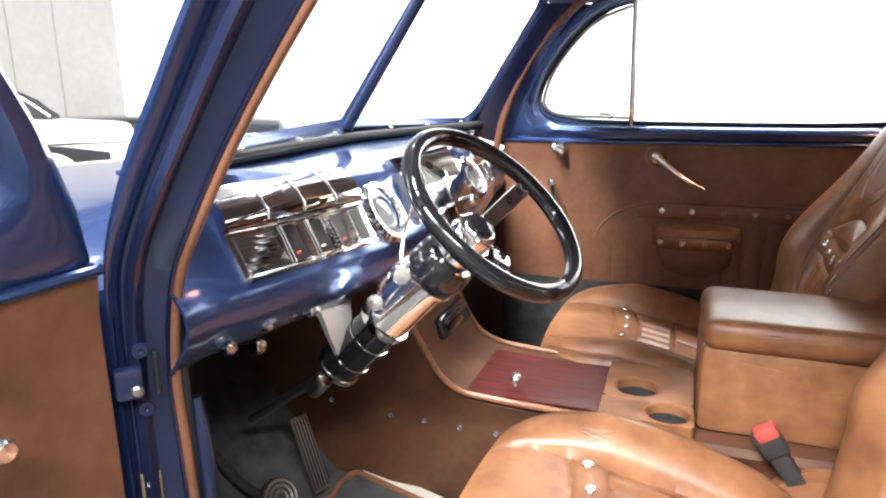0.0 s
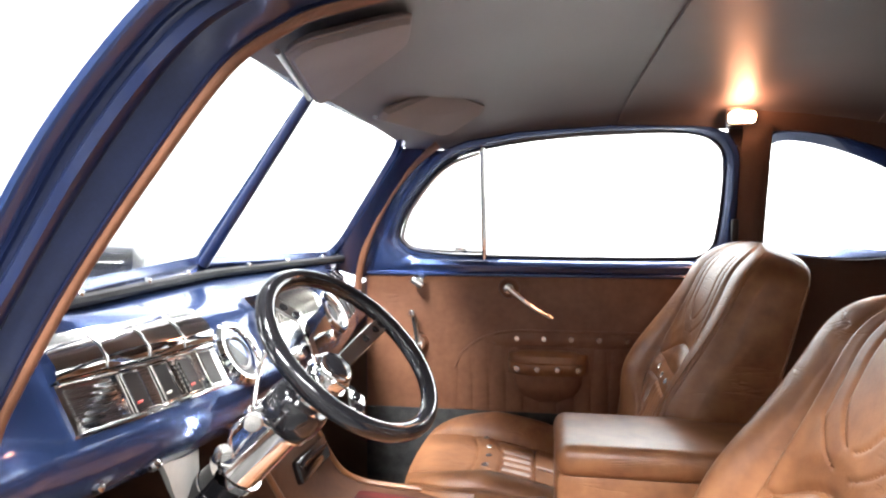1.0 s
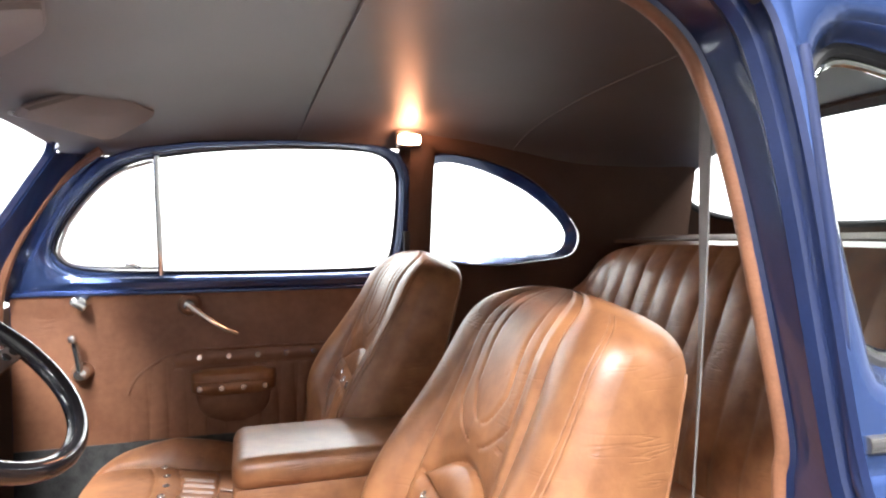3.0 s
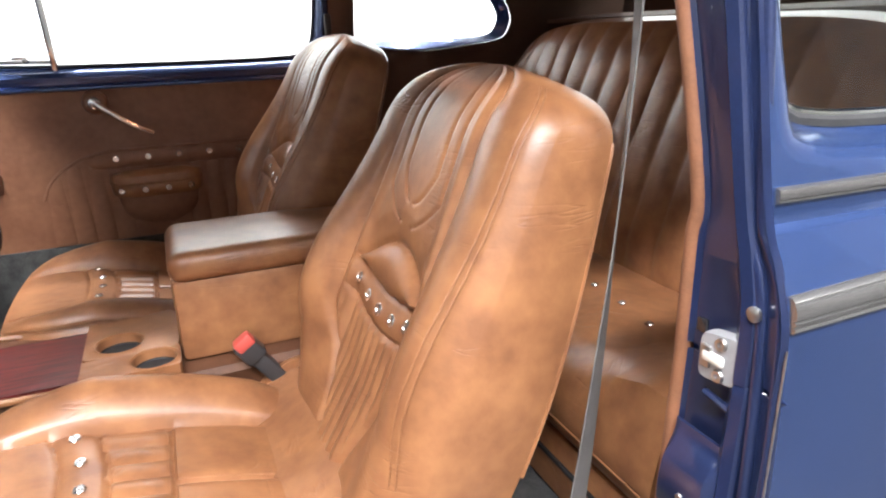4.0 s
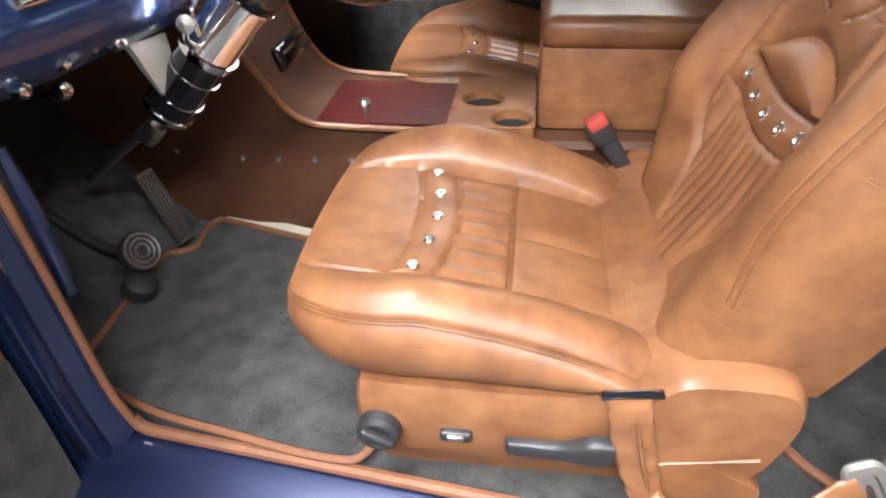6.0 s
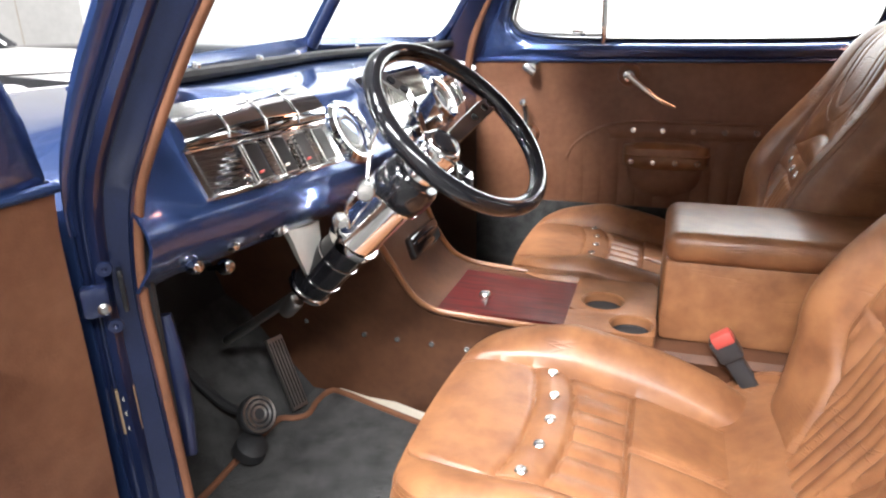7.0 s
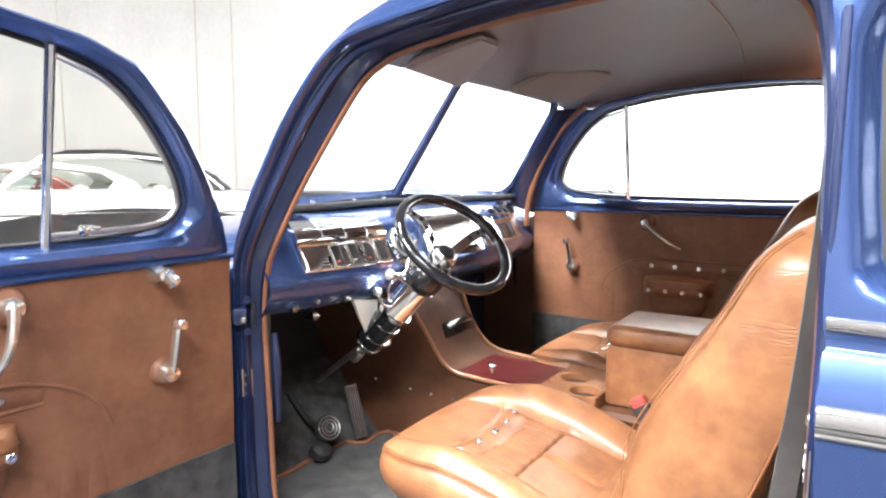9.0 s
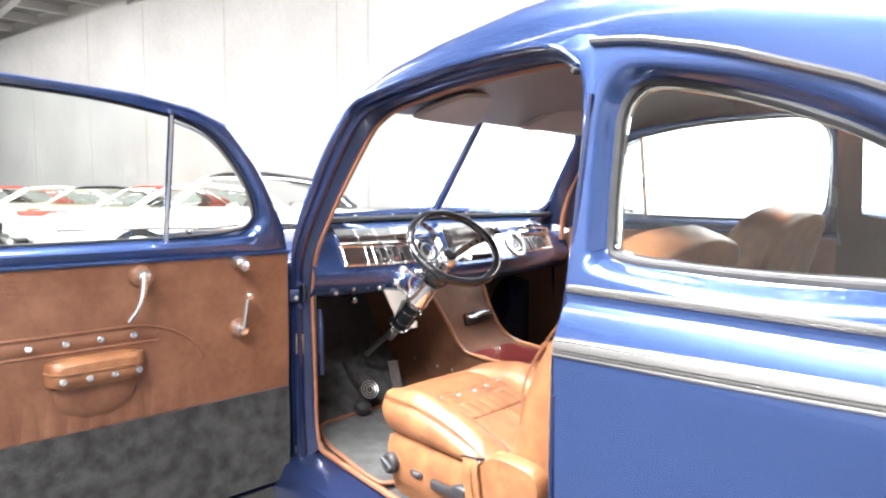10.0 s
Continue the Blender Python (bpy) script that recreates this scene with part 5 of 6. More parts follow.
cup_cell(0.457, 0.612, 0.674, 0.842, (0.514, 0.722), 0.038)
cup_cell(0.457, 0.612, 0.5965, 0.6735, (0.571, 0.634), 0.0355)
ar = rbox((0.797, 0.752, 0.772), (0.365, 0.215, 0.150), 0.012)
part("armrest_box", ar, LEATHER, con, "tan leather armrest box")
lid = rbox((0.800, 0.752, 0.868), (0.374, 0.228, 0.056), 0.026, segs=6)
part("armrest_lid", lid, LEATHER, con, "padded tan leather armrest lid")
part("shift_knob", lathe([(0.010, -0.012), (0.010, -0.008), (0.005, -0.006), (0.0055, 0.012), (0.011, 0.014), (0.0125, 0.022), (0.009, 0.027), (0.0005, 0.028)], (0.299, 0.661, 0.716), (0, 0, 1), 18), SATIN, con, "small chrome knob")
for i in range(6):
    x = -0.085 + 0.072 * i
    snap_stud(con, (x, (0.640 if x < 0.05 else 0.618) - 0.001, 0.638), (0, -1, 0.05), 0.0065)
STEREO = Vector((0.146, 0.735, 0.812))
part("stereo_slot", rbox(STEREO, (0.02, 0.15, 0.045), 0.006, Euler((0, radians(-20), 0)).to_matrix()), BLACK, con, "black stereo slot")
part("stereo_trim", tube([STEREO + Vector((0.012, -0.06, 0.012)), STEREO + Vector((0.012, 0.06, 0.012))], 0.003, 6), CHROME, con)

# ---- rear seat ----
rear = thing("rear_seat", (1.5, CY, 0.475), "tan leather rear bench seat with vertical ribs", "car seat")
rg = []
for y in np.linspace(0.10, 1.36, 200):
    b = 0.011 * abs(math.sin(math.pi * (y - 0.10) / 0.084)) ** 0.45
    e = 1 - 0.06 * max(0, abs(y - 0.73) / 0.63) ** 6
    rg.append([(1.52 - b * 0.3, y, 0.70), (1.53 - b, y, 0.80), (1.58 - b, y, 0.95), (1.64 - b, y, 1.10), (1.68 - b, y, 1.19 * e), (1.715, y, 1.242 * e), (1.77, y, 1.252 * e), (1.83, y, 1.235 * e), (1.86, y, 1.15), (1.88, y, 0.70)])
part("rear_backrest", loft(rg, caps=True), LEATHER, rear, "ribbed tan leather rear backrest")
rg = []
for y in np.linspace(0.06, 1.40, 120):
    r = 0.05 * min(1, max(0, (abs(y - 0.73) - 0.40) / 0.2)) ** 1.5
    rg.append([(1.245, y, 0.60), (1.195, y, 0.598), (1.160, y, 0.612), (1.143, y, 0.640), (1.139, y, 0.672), (1.149, y, 0.705 + r * 0.5), (1.180, y, 0.734 + r), (1.24, y, 0.751 + r), (1.40, y, 0.755 + r * 0.6), (1.52, y, 0.735), (1.58, y, 0.70), (1.58, y, 0.59)])
part("rear_cushion", loft(rg, caps=True), LEATHER, rear, "tan leather rear cushion")
part("rear_base", rbox((1.36, 0.73, 0.54), (0.40, 1.36, 0.125), 0.012), LEATHER, rear, "tan leather rear seat base")
for i in range(6):
    snap_stud(rear, (1.32 + 0.028 * i - 0.004 * i * i, 0.22 + 0.092 * i, 0.757), (0, 0, 1), 0.008)
part("cushion_seam", tube([(1.1375, y, 0.655) for y in np.linspace(0.07, 1.39, 30)], 0.0016, 6), LEATHER, rear, "stitched seam along the front roll")
part("base_gap", rbox((1.1585, 0.50, 0.552), (0.006, 0.90, 0.010), 0.002), RUBBER, rear)
shelf = [[(1.80, y, 1.245), (2.0, y, 1.26)] for y in (0.05, 1.4)]
part("rear_shelf", thicken(loft(shelf), 0.01), DARKTRIM, car)

# ---- visors, dome lamp ----
for nm, q in (("sun_visor", ((0.190, 0.665, 1.485), (0.295, 0.255, 1.474), (0.425, 0.35, 1.535), (0.383, 0.525, 1.553))), ("sun_visor", ((0.250, 0.800, 1.484), (0.345, 1.150, 1.492), (0.455, 1.138, 1.560), (0.373, 0.925, 1.566)))):
    rt = thing(nm, tuple(sum(c) / 4 for c in zip(*q)), "folded taupe cloth sun visor on the headliner", "sun visor", "sun visors")
    q = [Vector(p) for p in q]
    ol = [q[0].lerp(q[1], 0.08), q[0].lerp(q[1], 0.92), q[1].lerp(q[2], 0.15), q[1].lerp(q[2], 0.85), q[2].lerp(q[3], 0.08), q[2].lerp(q[3], 0.92), q[3].lerp(q[0], 0.15), q[3].lerp(q[0], 0.85)]
    ol = even(ol, 40, True)
    mid = sum(q, Vector()) / 4
    nv = (q[1] - q[0]).cross(q[3] - q[0]).normalized()
    rgs = [[mid + (p - mid) * k + nv * d for p in ol] for k, d in ((0.01, -0.009), (0.95, -0.009), (1.0, 0.0), (0.95, 0.009), (0.01, 0.009))]
    part("visor_pad", loft(rgs, True, caps=True), VISOR, rt)
    part("visor_piping", tube(ol, 0.003, 6, True), VISOR, rt)
    part("visor_rod", tube([q[0].lerp(q[1], 0.1) + Vector((-0.012, 0, 0.004)), q[0].lerp(q[1], 0.9) + Vector((-0.012, 0, 0.004))], 0.004, 8), DULL, rt)
lampt = thing("dome_lamp", (1.10, 1.30, 1.535), "lit amber courtesy lamp with chrome base", "lamp")
part("lamp_base", rbox((1.09, 1.322, 1.548), (0.076, 0.02, 0.052), 0.008), CHROME, lampt)
part("lamp_lens", rbox((1.09, 1.302, 1.545), (0.066, 0.024, 0.030), 0.010, segs=3), LAMPGLOW, lampt, "glowing amber lens")
pl = bpy.data.lights.new("dome_bulb", "POINT")
pl.energy, pl.color, pl.shadow_soft_size = 0.32, (1.0, 0.40, 0.20), 0.02
new("dome_bulb", pl).location = (1.09, 1.262, 1.572)

# ---- small things in the doorway ----
striker = thing("door_striker", (1.085, -0.065, 0.93), "pale metal door striker plate on the jamb", "striker plate")
so = [(1.0800, -0.077 + 0.024 * abs(math.cos(a)) ** 0.4 * (1 if math.cos(a) > 0 else -1), 0.948 + 0.0245 * abs(math.sin(a)) ** 0.4 * (1 if math.sin(a) > 0 else -1) - 0.16 * (0.024 * abs(math.cos(a)) ** 0.4 * (1 if math.cos(a) > 0 else -1))) for a in np.linspace(0, 2 * math.pi, 48, endpoint=False)]
sc = Vector((1.0800, -0.077, 0.948))
part("plate", loft([[sc + (Vector(p) - sc) * k + Vector((d, 0, 0)) for p in so] for k, d in ((1.0, 0.006), (1.0, -0.003), (0.95, -0.006), (0.55, -0.0065), (0.02, -0.0065))], True), mat("white_painted_metal", (0.32, 0.33, 0.345), 0.35, 0.3, 0.1, 30.0, 200.0), striker, "pale grey cast plate")
part("latch_pin", rbox((1.0725, -0.072, 0.947), (0.006, 0.024, 0.011), 0.003), BRIGHT, striker)
part("latch_base", rbox((1.0735, -0.063, 0.946), (0.006, 0.012, 0.022), 0.002), DULL, striker)
for dz in (-0.016, 0.016):
    part("screw", lathe([(0.0065, 0), (0.0055, 0.003), (0.003, 0.003), (0.0005, 0.001)], (1.0735, -0.079, 0.948 + dz), (-1, 0, 0), 14), DULL, striker)
jb = thing("jamb_bolt", (1.075, -0.10, 1.0), "small bare bolt head on the jamb", "bolt")
part("head", lathe([(0.007, 0), (0.007, 0.003), (0.004, 0.005), (0.0005, 0.005)], (1.0755, -0.107, 1.005), (-1, 0, 0), 14), DULL, jb)
# pressings of the rear jamb: a double bead along its outer side and a stepped box below the striker
JX = 1.080
for off, r in ((0.0, 0.0055), (-0.019, 0.0050)):
    bead = [(JX, y + off, z) for y, z in ((-0.030, 1.42), (-0.045, 1.33), (-0.058, 1.25), (-0.069, 1.168), (-0.080, 1.085), (-0.088, 1.066), (-0.102, 1.040), (-0.110, 1.006), (-0.1145, 0.95), (-0.117, 0.88), (-0.118, 0.82), (-0.117, 0.74), (-0.112, 0.66), (-0.10, 0.58))]
    part("jamb_bead", tube(smooth_line(bead, 5), r, 10, flat=0.8), JAMB, car, "pressed bead in the blue jamb")
step = []
for z, d in ((0.858, 0.001), (0.848, 0.002), (0.842, 0.006), (0.824, 0.017), (0.816, 0.019), (0.79, 0.0195), (0.765, 0.017), (0.750, 0.008), (0.735, 0.003)):
    ya, yb = -0.034 + 0.10 * (0.86 - z), -0.093
    step.append([(JX + 0.002, ya + 0.006, z), (JX - d * 0.6, ya + 0.001, z), (JX - d, ya - 0.004, z), (JX - d, yb + 0.006, z), (JX - d * 0.6, yb + 0.001, z), (JX + 0.002, yb - 0.003, z)])
part("jamb_pressing", loft(step, caps=True), JAMB, car, "stepped box pressed in the jamb")
part("jamb_pressing", tube([(JX, -0.060, 0.905), (JX, -0.098, 0.900), (JX, -0.106, 0.912)], 0.004, 8), JAMB, car)
part("jamb_recess", rbox((JX + 0.002, -0.047, 0.968), (0.004, 0.012, 0.014), 0.001), BLACK, car)
part("body_plug", lathe([(0.005, -0.002), (0.0045, 0.003), (0.0005, 0.004)], (JX, -0.063, 0.815 + 0.335), (-1, 0, 0), 12), JAMB, car)
part("body_plug", lathe([(0.004, -0.002), (0.0035, 0.003), (0.0005, 0.004)], (JX - 0.019, -0.062, 0.790), (-1, 0, 0), 12), DULL, car)
tag = thing("jamb_sticker", (1.075, -0.05, 0.66), "small light blue sticker on the door jamb", "sticker")
ST = Euler((radians(-8), 0, 0)).to_matrix()
part("label_sheet", rbox((1.0735, -0.055, 0.687), (0.002, 0.025, 0.084), 0.0, ST), STICKER, tag, smooth=False)
PRINT = mat("sticker_print", (0.35, 0.62, 0.92), 0.5)
for k in range(4):
    part("print_line", rbox((1.0722, -0.055 + 0.001 * k, 0.712 - 0.015 * k), (0.001, 0.017, 0.003), 0.0, ST), PRINT, tag, smooth=False)
for z in (0.722, 0.652):
    part("rivet", lathe([(0.003, 0), (0.002, 0.002), (0.0005, 0.002)], (1.0725, -0.055 + 0.14 * (0.687 - z) * -1, z), (-1, 0, 0), 10), DULL, tag)
hook = thing("door_check", (1.07, -0.07, 0.785), "bent bare metal tab on the jamb", "bracket")
part("tab", rbox((1.066, -0.075, 0.770), (0.014, 0.038, 0.012), 0.003, Euler((0.75, 0, 0.3)).to_matrix()), BRIGHT, hook, "bare worn metal tab")
part("slot", rbox((1.0755, -0.074, 0.766), (0.004, 0.046, 0.018), 0.002, Euler((0.75, 0, 0)).to_matrix()), BLACK, hook)
hp = thing("hinge_plate", (0.01, 0.065, 0.80), "brass coloured hinge plate with screws", "hinge")
part("plate", rbox((0.012, 0.074, 0.80), (0.022, 0.012, 0.062), 0.002, Euler((0, 0, radians(48))).to_matrix()), mat("brass_plate", (0.62, 0.45, 0.28), 0.35, 0.8), hp)
for dz in (-0.02, 0.0, 0.02):
    part("screw", lathe([(0.005, 0), (0.0045, 0.003), (0.0005, 0.003)], (0.018, 0.068, 0.80 + dz), (0.7, -0.7, 0), 10), CHROME, hp)
hb = thing("upper_hinge", (0.03, 0.045, 0.955), "blue hinge arm in its pocket, darkened with the jamb's shade", "hinge")
RH = Euler((0, 0, radians(48))).to_matrix()
part("arm", rbox((0.022, 0.052, 0.952), (0.030, 0.020, 0.036), 0.006, RH), JAMB, hb)
part("pocket", rbox((0.030, 0.083, 0.955), (0.006, 0.022, 0.050), 0.002, RH), BLACK, hb)
part("bolt", lathe([(0.0065, 0), (0.0065, 0.003), (0.004, 0.005), (0.0005, 0.005)], (0.036, 0.049, 0.946), (0.7, -0.72, 0), 14), DULL, hb)
for z in (0.986, 0.918):
    part("screw", lathe([(0.009, 0), (0.008, 0.003), (0.003, 0.003), (0.0005, 0.001)], (0.030, 0.064, z), (0.7, -0.72, 0), 14), JAMB, hb)

# ---- front seat belt ----
belt = thing("seat_belt", (1.01, 0.06, 0.5), "grey webbing seat belt with latch plate", "seat belt")
web = [Vector((1.078, 0.062, 1.44)), Vector((1.073, 0.06, 1.32)), Vector((1.070, 0.06, 1.20)), Vector((1.060, 0.06, 1.02)), Vector((1.050, 0.06, 0.90)), Vector((1.034, 0.06, 0.74)), Vector((1.010, 0.06, 0.575))]
strap = []
wl = smooth_line(web, 6)
for i, p in enumerate(wl):
    f = i / (len(wl) - 1)
    turn = radians(70 - 62 * f ** 1.6)
    d = Vector((math.cos(turn), math.sin(turn), -0.30 * f)).normalized() * 0.0175
    strap.append([p - d, p - d * 0.85 + Vector((0, -0.0006, 0)), p, p + d * 0.85 + Vector((0, -0.0006, 0)), p + d])
part("webbing", thicken(loft(strap), 0.0016), BELT, belt)
# tongue: a rounded grey frame with a sunken slot
ta, tb = Vector((0.055, 0.0, -0.098)).normalized(), Vector((0.098, 0.0, 0.055)).normalized()
tc_ = Vector((1.000, 0.054, 0.545))


def oval(ha, hb, n, e=0.5):
    return [tc_ + ta * (ha * abs(math.cos(q)) ** e * (1 if math.cos(q) > 0 else -1)) + tb * (hb * abs(math.sin(q)) ** e * (1 if math.sin(q) > 0 else -1)) + Vector((0, n, 0)) for q in np.linspace(0, 2 * math.pi, 40, endpoint=False)]


part("latch_plate", loft([oval(0.001, 0.001, 0.006), oval(0.054, 0.021, 0.006), oval(0.058, 0.024, 0.001), oval(0.055, 0.0215, -0.005), oval(0.043, 0.0125, -0.005), oval(0.040, 0.010, -0.001), oval(0.001, 0.001, -0.001)], True), mat("grey_plastic", (0.22, 0.21, 0.195), 0.45, 0, 0.12, 25.0, 200.0), belt, "grey plastic belt tongue")
part("latch_slot", loft([oval(0.020, 0.0045, -0.0014, 0.9), oval(0.019, 0.0035, -0.0022, 0.9), oval(0.001, 0.001, -0.0022, 0.9)], True), DULL, belt)
# soft leather boot from the slot in the seat down to the floor and up to the tongue
sl = smooth_line([Vector(p) for p in ((0.724, 0.062, 0.662), (0.727, 0.056, 0.640), (0.737, 0.053, 0.590), (0.749, 0.051, 0.545), (0.760, 0.046, 0.515), (0.780, 0.032, 0.503), (0.825, 0.006, 0.504), (0.876, 0.004, 0.507), (0.925, 0.026, 0.517), (0.962, 0.046, 0.540), (0.985, 0.052, 0.556))], 10)
rings = []
for i, p in enumerate(sl):
    f = i / (len(sl) - 1)
    t = (sl[min(i + 1, len(sl) - 1)] - sl[max(i - 1, 0)]).normalized()
    wd = t.cross(Vector((0, 1, 0)))
    wd = (wd if wd.length > 0.2 else Vector((0, 0, 1))).normalized()
    nd = t.cross(wd).normalized()
    crum = math.exp(-((f - 0.42) / 0.10) ** 2)
    hw = 0.0235 * (1 + 0.03 * math.sin(i * 0.9)) - 0.005 * crum
    ht = 0.0045 + 0.0035 * crum + 0.003 * min(1.0, f)
    ring = []
    for j in range(20):
        a = 2 * math.pi * j / 20
        wr = 0.0022 * noise.noise(Vector((i * 0.22, math.cos(a) * 2.0, math.sin(a) * 2.0 + 5))) * (0.5 + 2.0 * crum + (0.8 if 0.08 < f < 0.3 else 0.0))
        ring.append(p + wd * (hw * math.cos(a)) + nd * (ht * abs(math.sin(a)) ** 0.7 * (1 if math.sin(a) > 0 else -1) + wr))
    rings.append(ring)
part("leather_sleeve", loft(rings, True, caps=True), LEATHER, belt, "wrinkled tan leather belt sleeve")
fold = [p + Vector((0.006, -0.008, 0.004)) for p in sl[8:40]]
part("sleeve_fold", tube(fold, 0.003, 6, taper=[math.sin(math.pi * (i + 0.5) / len(fold)) for i in range(len(fold))]), LEATHER, belt)
part("sleeve_slot", rbox((0.727, 0.0645, 0.664), (0.066, 0.012, 0.005), 0.002, Euler((0, radians(-8), 0)).to_matrix()), BLACK, belt)
BU = Euler((0, radians(-32), 0)).to_matrix()
part("sleeve_buckle", rbox((0.957, 0.0375, 0.538), (0.022, 0.004, 0.020), 0.003, BU), PLASTIC, belt)
part("buckle_pad", rbox((0.958, 0.0352, 0.538), (0.012, 0.004, 0.011), 0.003, BU), LEATHER, belt)
post = thing("belt_anchor", (1.085, 0.07, 1.44), "tan covered belt guide on the post", "belt guide")
part("cover", tube(smooth_line([(1.075, 0.075, 1.50), (1.085, 0.07, 1.46), (1.088, 0.068, 1.42)], 5), 0.016, 10, flat=0.6), LACE, post)

part("sill_welt", tube(smooth_line([(x, y_in(x, 0.47) + 0.006, z) for x, z in ((0.072, 0.50), (0.085, 0.485), (0.13, 0.480), (0.4, 0.480), (0.8, 0.480), (1.02, 0.480), (1.05, 0.49))], 5), 0.009, 8), LACE, car, "tan welt along the door sill")
# inner post of the near side
part("side_trim_panel", thicken(loft([[(x, -0.01 + 0.1 * max(0, x - 1.5), z) for z in np.linspace(0.46, 1.13, 6)] for x in np.linspace(1.11, 2.0, 8)]), 0.006), VINYL, car, "tan side panel behind the post")

part("floor_welt", tube(smooth_line([(0.93, 0.20, 0.486), (0.97, 0.13, 0.486), (1.02, 0.085, 0.488), (1.06, 0.075, 0.50), (1.085, 0.10, 0.505)], 5), 0.007, 8), LACE, car, "tan cord on the floor")
# ---- buckle stalk ----
bk = thing("belt_buckle", (0.78, 0.61, 0.63), "black seat belt buckle with red release button", "belt buckle")
R1 = Euler((0, radians(-36), 0)).to_matrix()
part("stalk", rbox((0.757, 0.598, 0.672), (0.030, 0.024, 0.13), 0.006, R1), PLASTIC, bk)
part("release_button", rbox((0.714, 0.590, 0.741), (0.034, 0.026, 0.022), 0.005, R1), RED, bk, "red release button")
part("shell", rbox((0.722, 0.594, 0.724), (0.040, 0.030, 0.045), 0.006, R1), PLASTIC, bk)

# ---- seat switches ----
sy = 0.345 - 0.252 * 1.04 - 0.006
part("tilt_knob", lathe([(0.027, -0.006), (0.028, 0.010), (0.026, 0.018), (0.019, 0.023), (0.017, 0.019), (0.0005, 0.018)], (0.437, sy + 0.004, SEAT_FOOT + 0.085), (0, -1, 0.1), 28), PLASTIC, driver, "round black lumbar knob")
part("tilt_knob_grip", rbox((0.437, sy - 0.019, SEAT_FOOT + 0.087), (0.046, 0.014, 0.014), 0.005, Euler((0, radians(28), 0)).to_matrix(), segs=3), PLASTIC, driver, "raised black grip bar")
part("rocker_switch", rbox((0.532, sy, SEAT_FOOT + 0.084), (0.040, 0.018, 0.016), 0.005, segs=3), PLASTIC, driver, "small black rocker switch")
part("rocker_cap", rbox((0.532, sy - 0.008, SEAT_FOOT + 0.086), (0.022, 0.008, 0.008), 0.003), DULL, driver, "worn rocker cap")
rg = []
for x, z, h, d in ((0.592, 0.083, 0.009, 0.008), (0.596, 0.083, 0.012, 0.011), (0.640, 0.085, 0.012, 0.013), (0.666, 0.088, 0.013, 0.014), (0.680, 0.095, 0.017, 0.017), (0.698, 0.099, 0.020, 0.018), (0.716, 0.098, 0.018, 0.017), (0.721, 0.096, 0.013, 0.013)):
    rg.append([(x, sy + 0.004 - d * (1 + max(0, abs(math.cos(a)) ** 0.5 * (1 if math.cos(a) > 0 else -1))), SEAT_FOOT + z + h * abs(math.sin(a)) ** 0.5 * (1 if math.sin(a) > 0 else -1)) for a in np.linspace(0, 2 * math.pi, 16, endpoint=False)])
part("slide_switch", loft(rg, True, caps=True), PLASTIC, driver, "black seat slide and recline handle")

part("pillar_brace", tube(smooth_line([(0.030, 0.135, 0.70), (0.042, 0.127, 0.78), (0.043, 0.126, 0.84), (0.030, 0.13, 0.90)], 5), 0.015, 12, flat=0.7), JAMB, car)
# ---- pedals ----
bp = thing("brake_pedal", (-0.05, 0.385, 0.52), "round black brake pedal with raised rings", "pedal")
pc, pa = Vector((-0.045, 0.385, 0.578)), Vector((0.80, -0.25, 0.50)).normalized()
part("pad", lathe([(0.034, -0.012), (0.036, 0.0), (0.034, 0.006), (0.0005, 0.006)], pc, pa, 28), RUBBER, bp)
for r in (0.030, 0.021, 0.012):
    pu = pa.orthogonal().normalized()
    pv = pa.cross(pu)
    part("ring", tube([pc + pa * 0.006 + r * (math.cos(a) * pu + math.sin(a) * pv) for a in np.linspace(0, 6.283, 28, endpoint=False)], 0.0025, 6, True), DULL, bp)
part("arm", tube(smooth_line([pc - pa * 0.01, pc + Vector((-0.08, 0.01, 0.0)), pc + Vector((-0.17, 0.02, 0.06))], 4), 0.009, 8), RUBBER, bp)
part("foot", lathe([(0.03, 0), (0.028, 0.02), (0.015, 0.03), (0.0005, 0.03)], (-0.055, 0.36, 0.515), (0.5, 0, 0.85), 18), RUBBER, bp)
ap = thing("accelerator_pedal", (-0.06, 0.53, 0.49), "ribbed metal accelerator pedal", "pedal")
a0, a1 = Vector((-0.058, 0.535, 0.495)), Vector((-0.116, 0.552, 0.636))
ay = Vector((0.35, 0.93, 0)).normalized()
part("plate", thicken(loft([[a0.lerp(a1, f) + ay * s for s in (-0.018, 0.018)] for f in np.linspace(0, 1, 5)]), 0.008), DULL, ap)
an = (a1 - a0).cross(ay).normalized()
an = an if an.x > 0 else -an
for s in (-0.014, -0.007, 0.0, 0.007, 0.014):
    part("rib", tube([a0.lerp(a1, 0.05) + ay * s + an * 0.009, a0.lerp(a1, 0.95) + ay * s + an * 0.009], 0.0014, 6), RUBBER, ap)

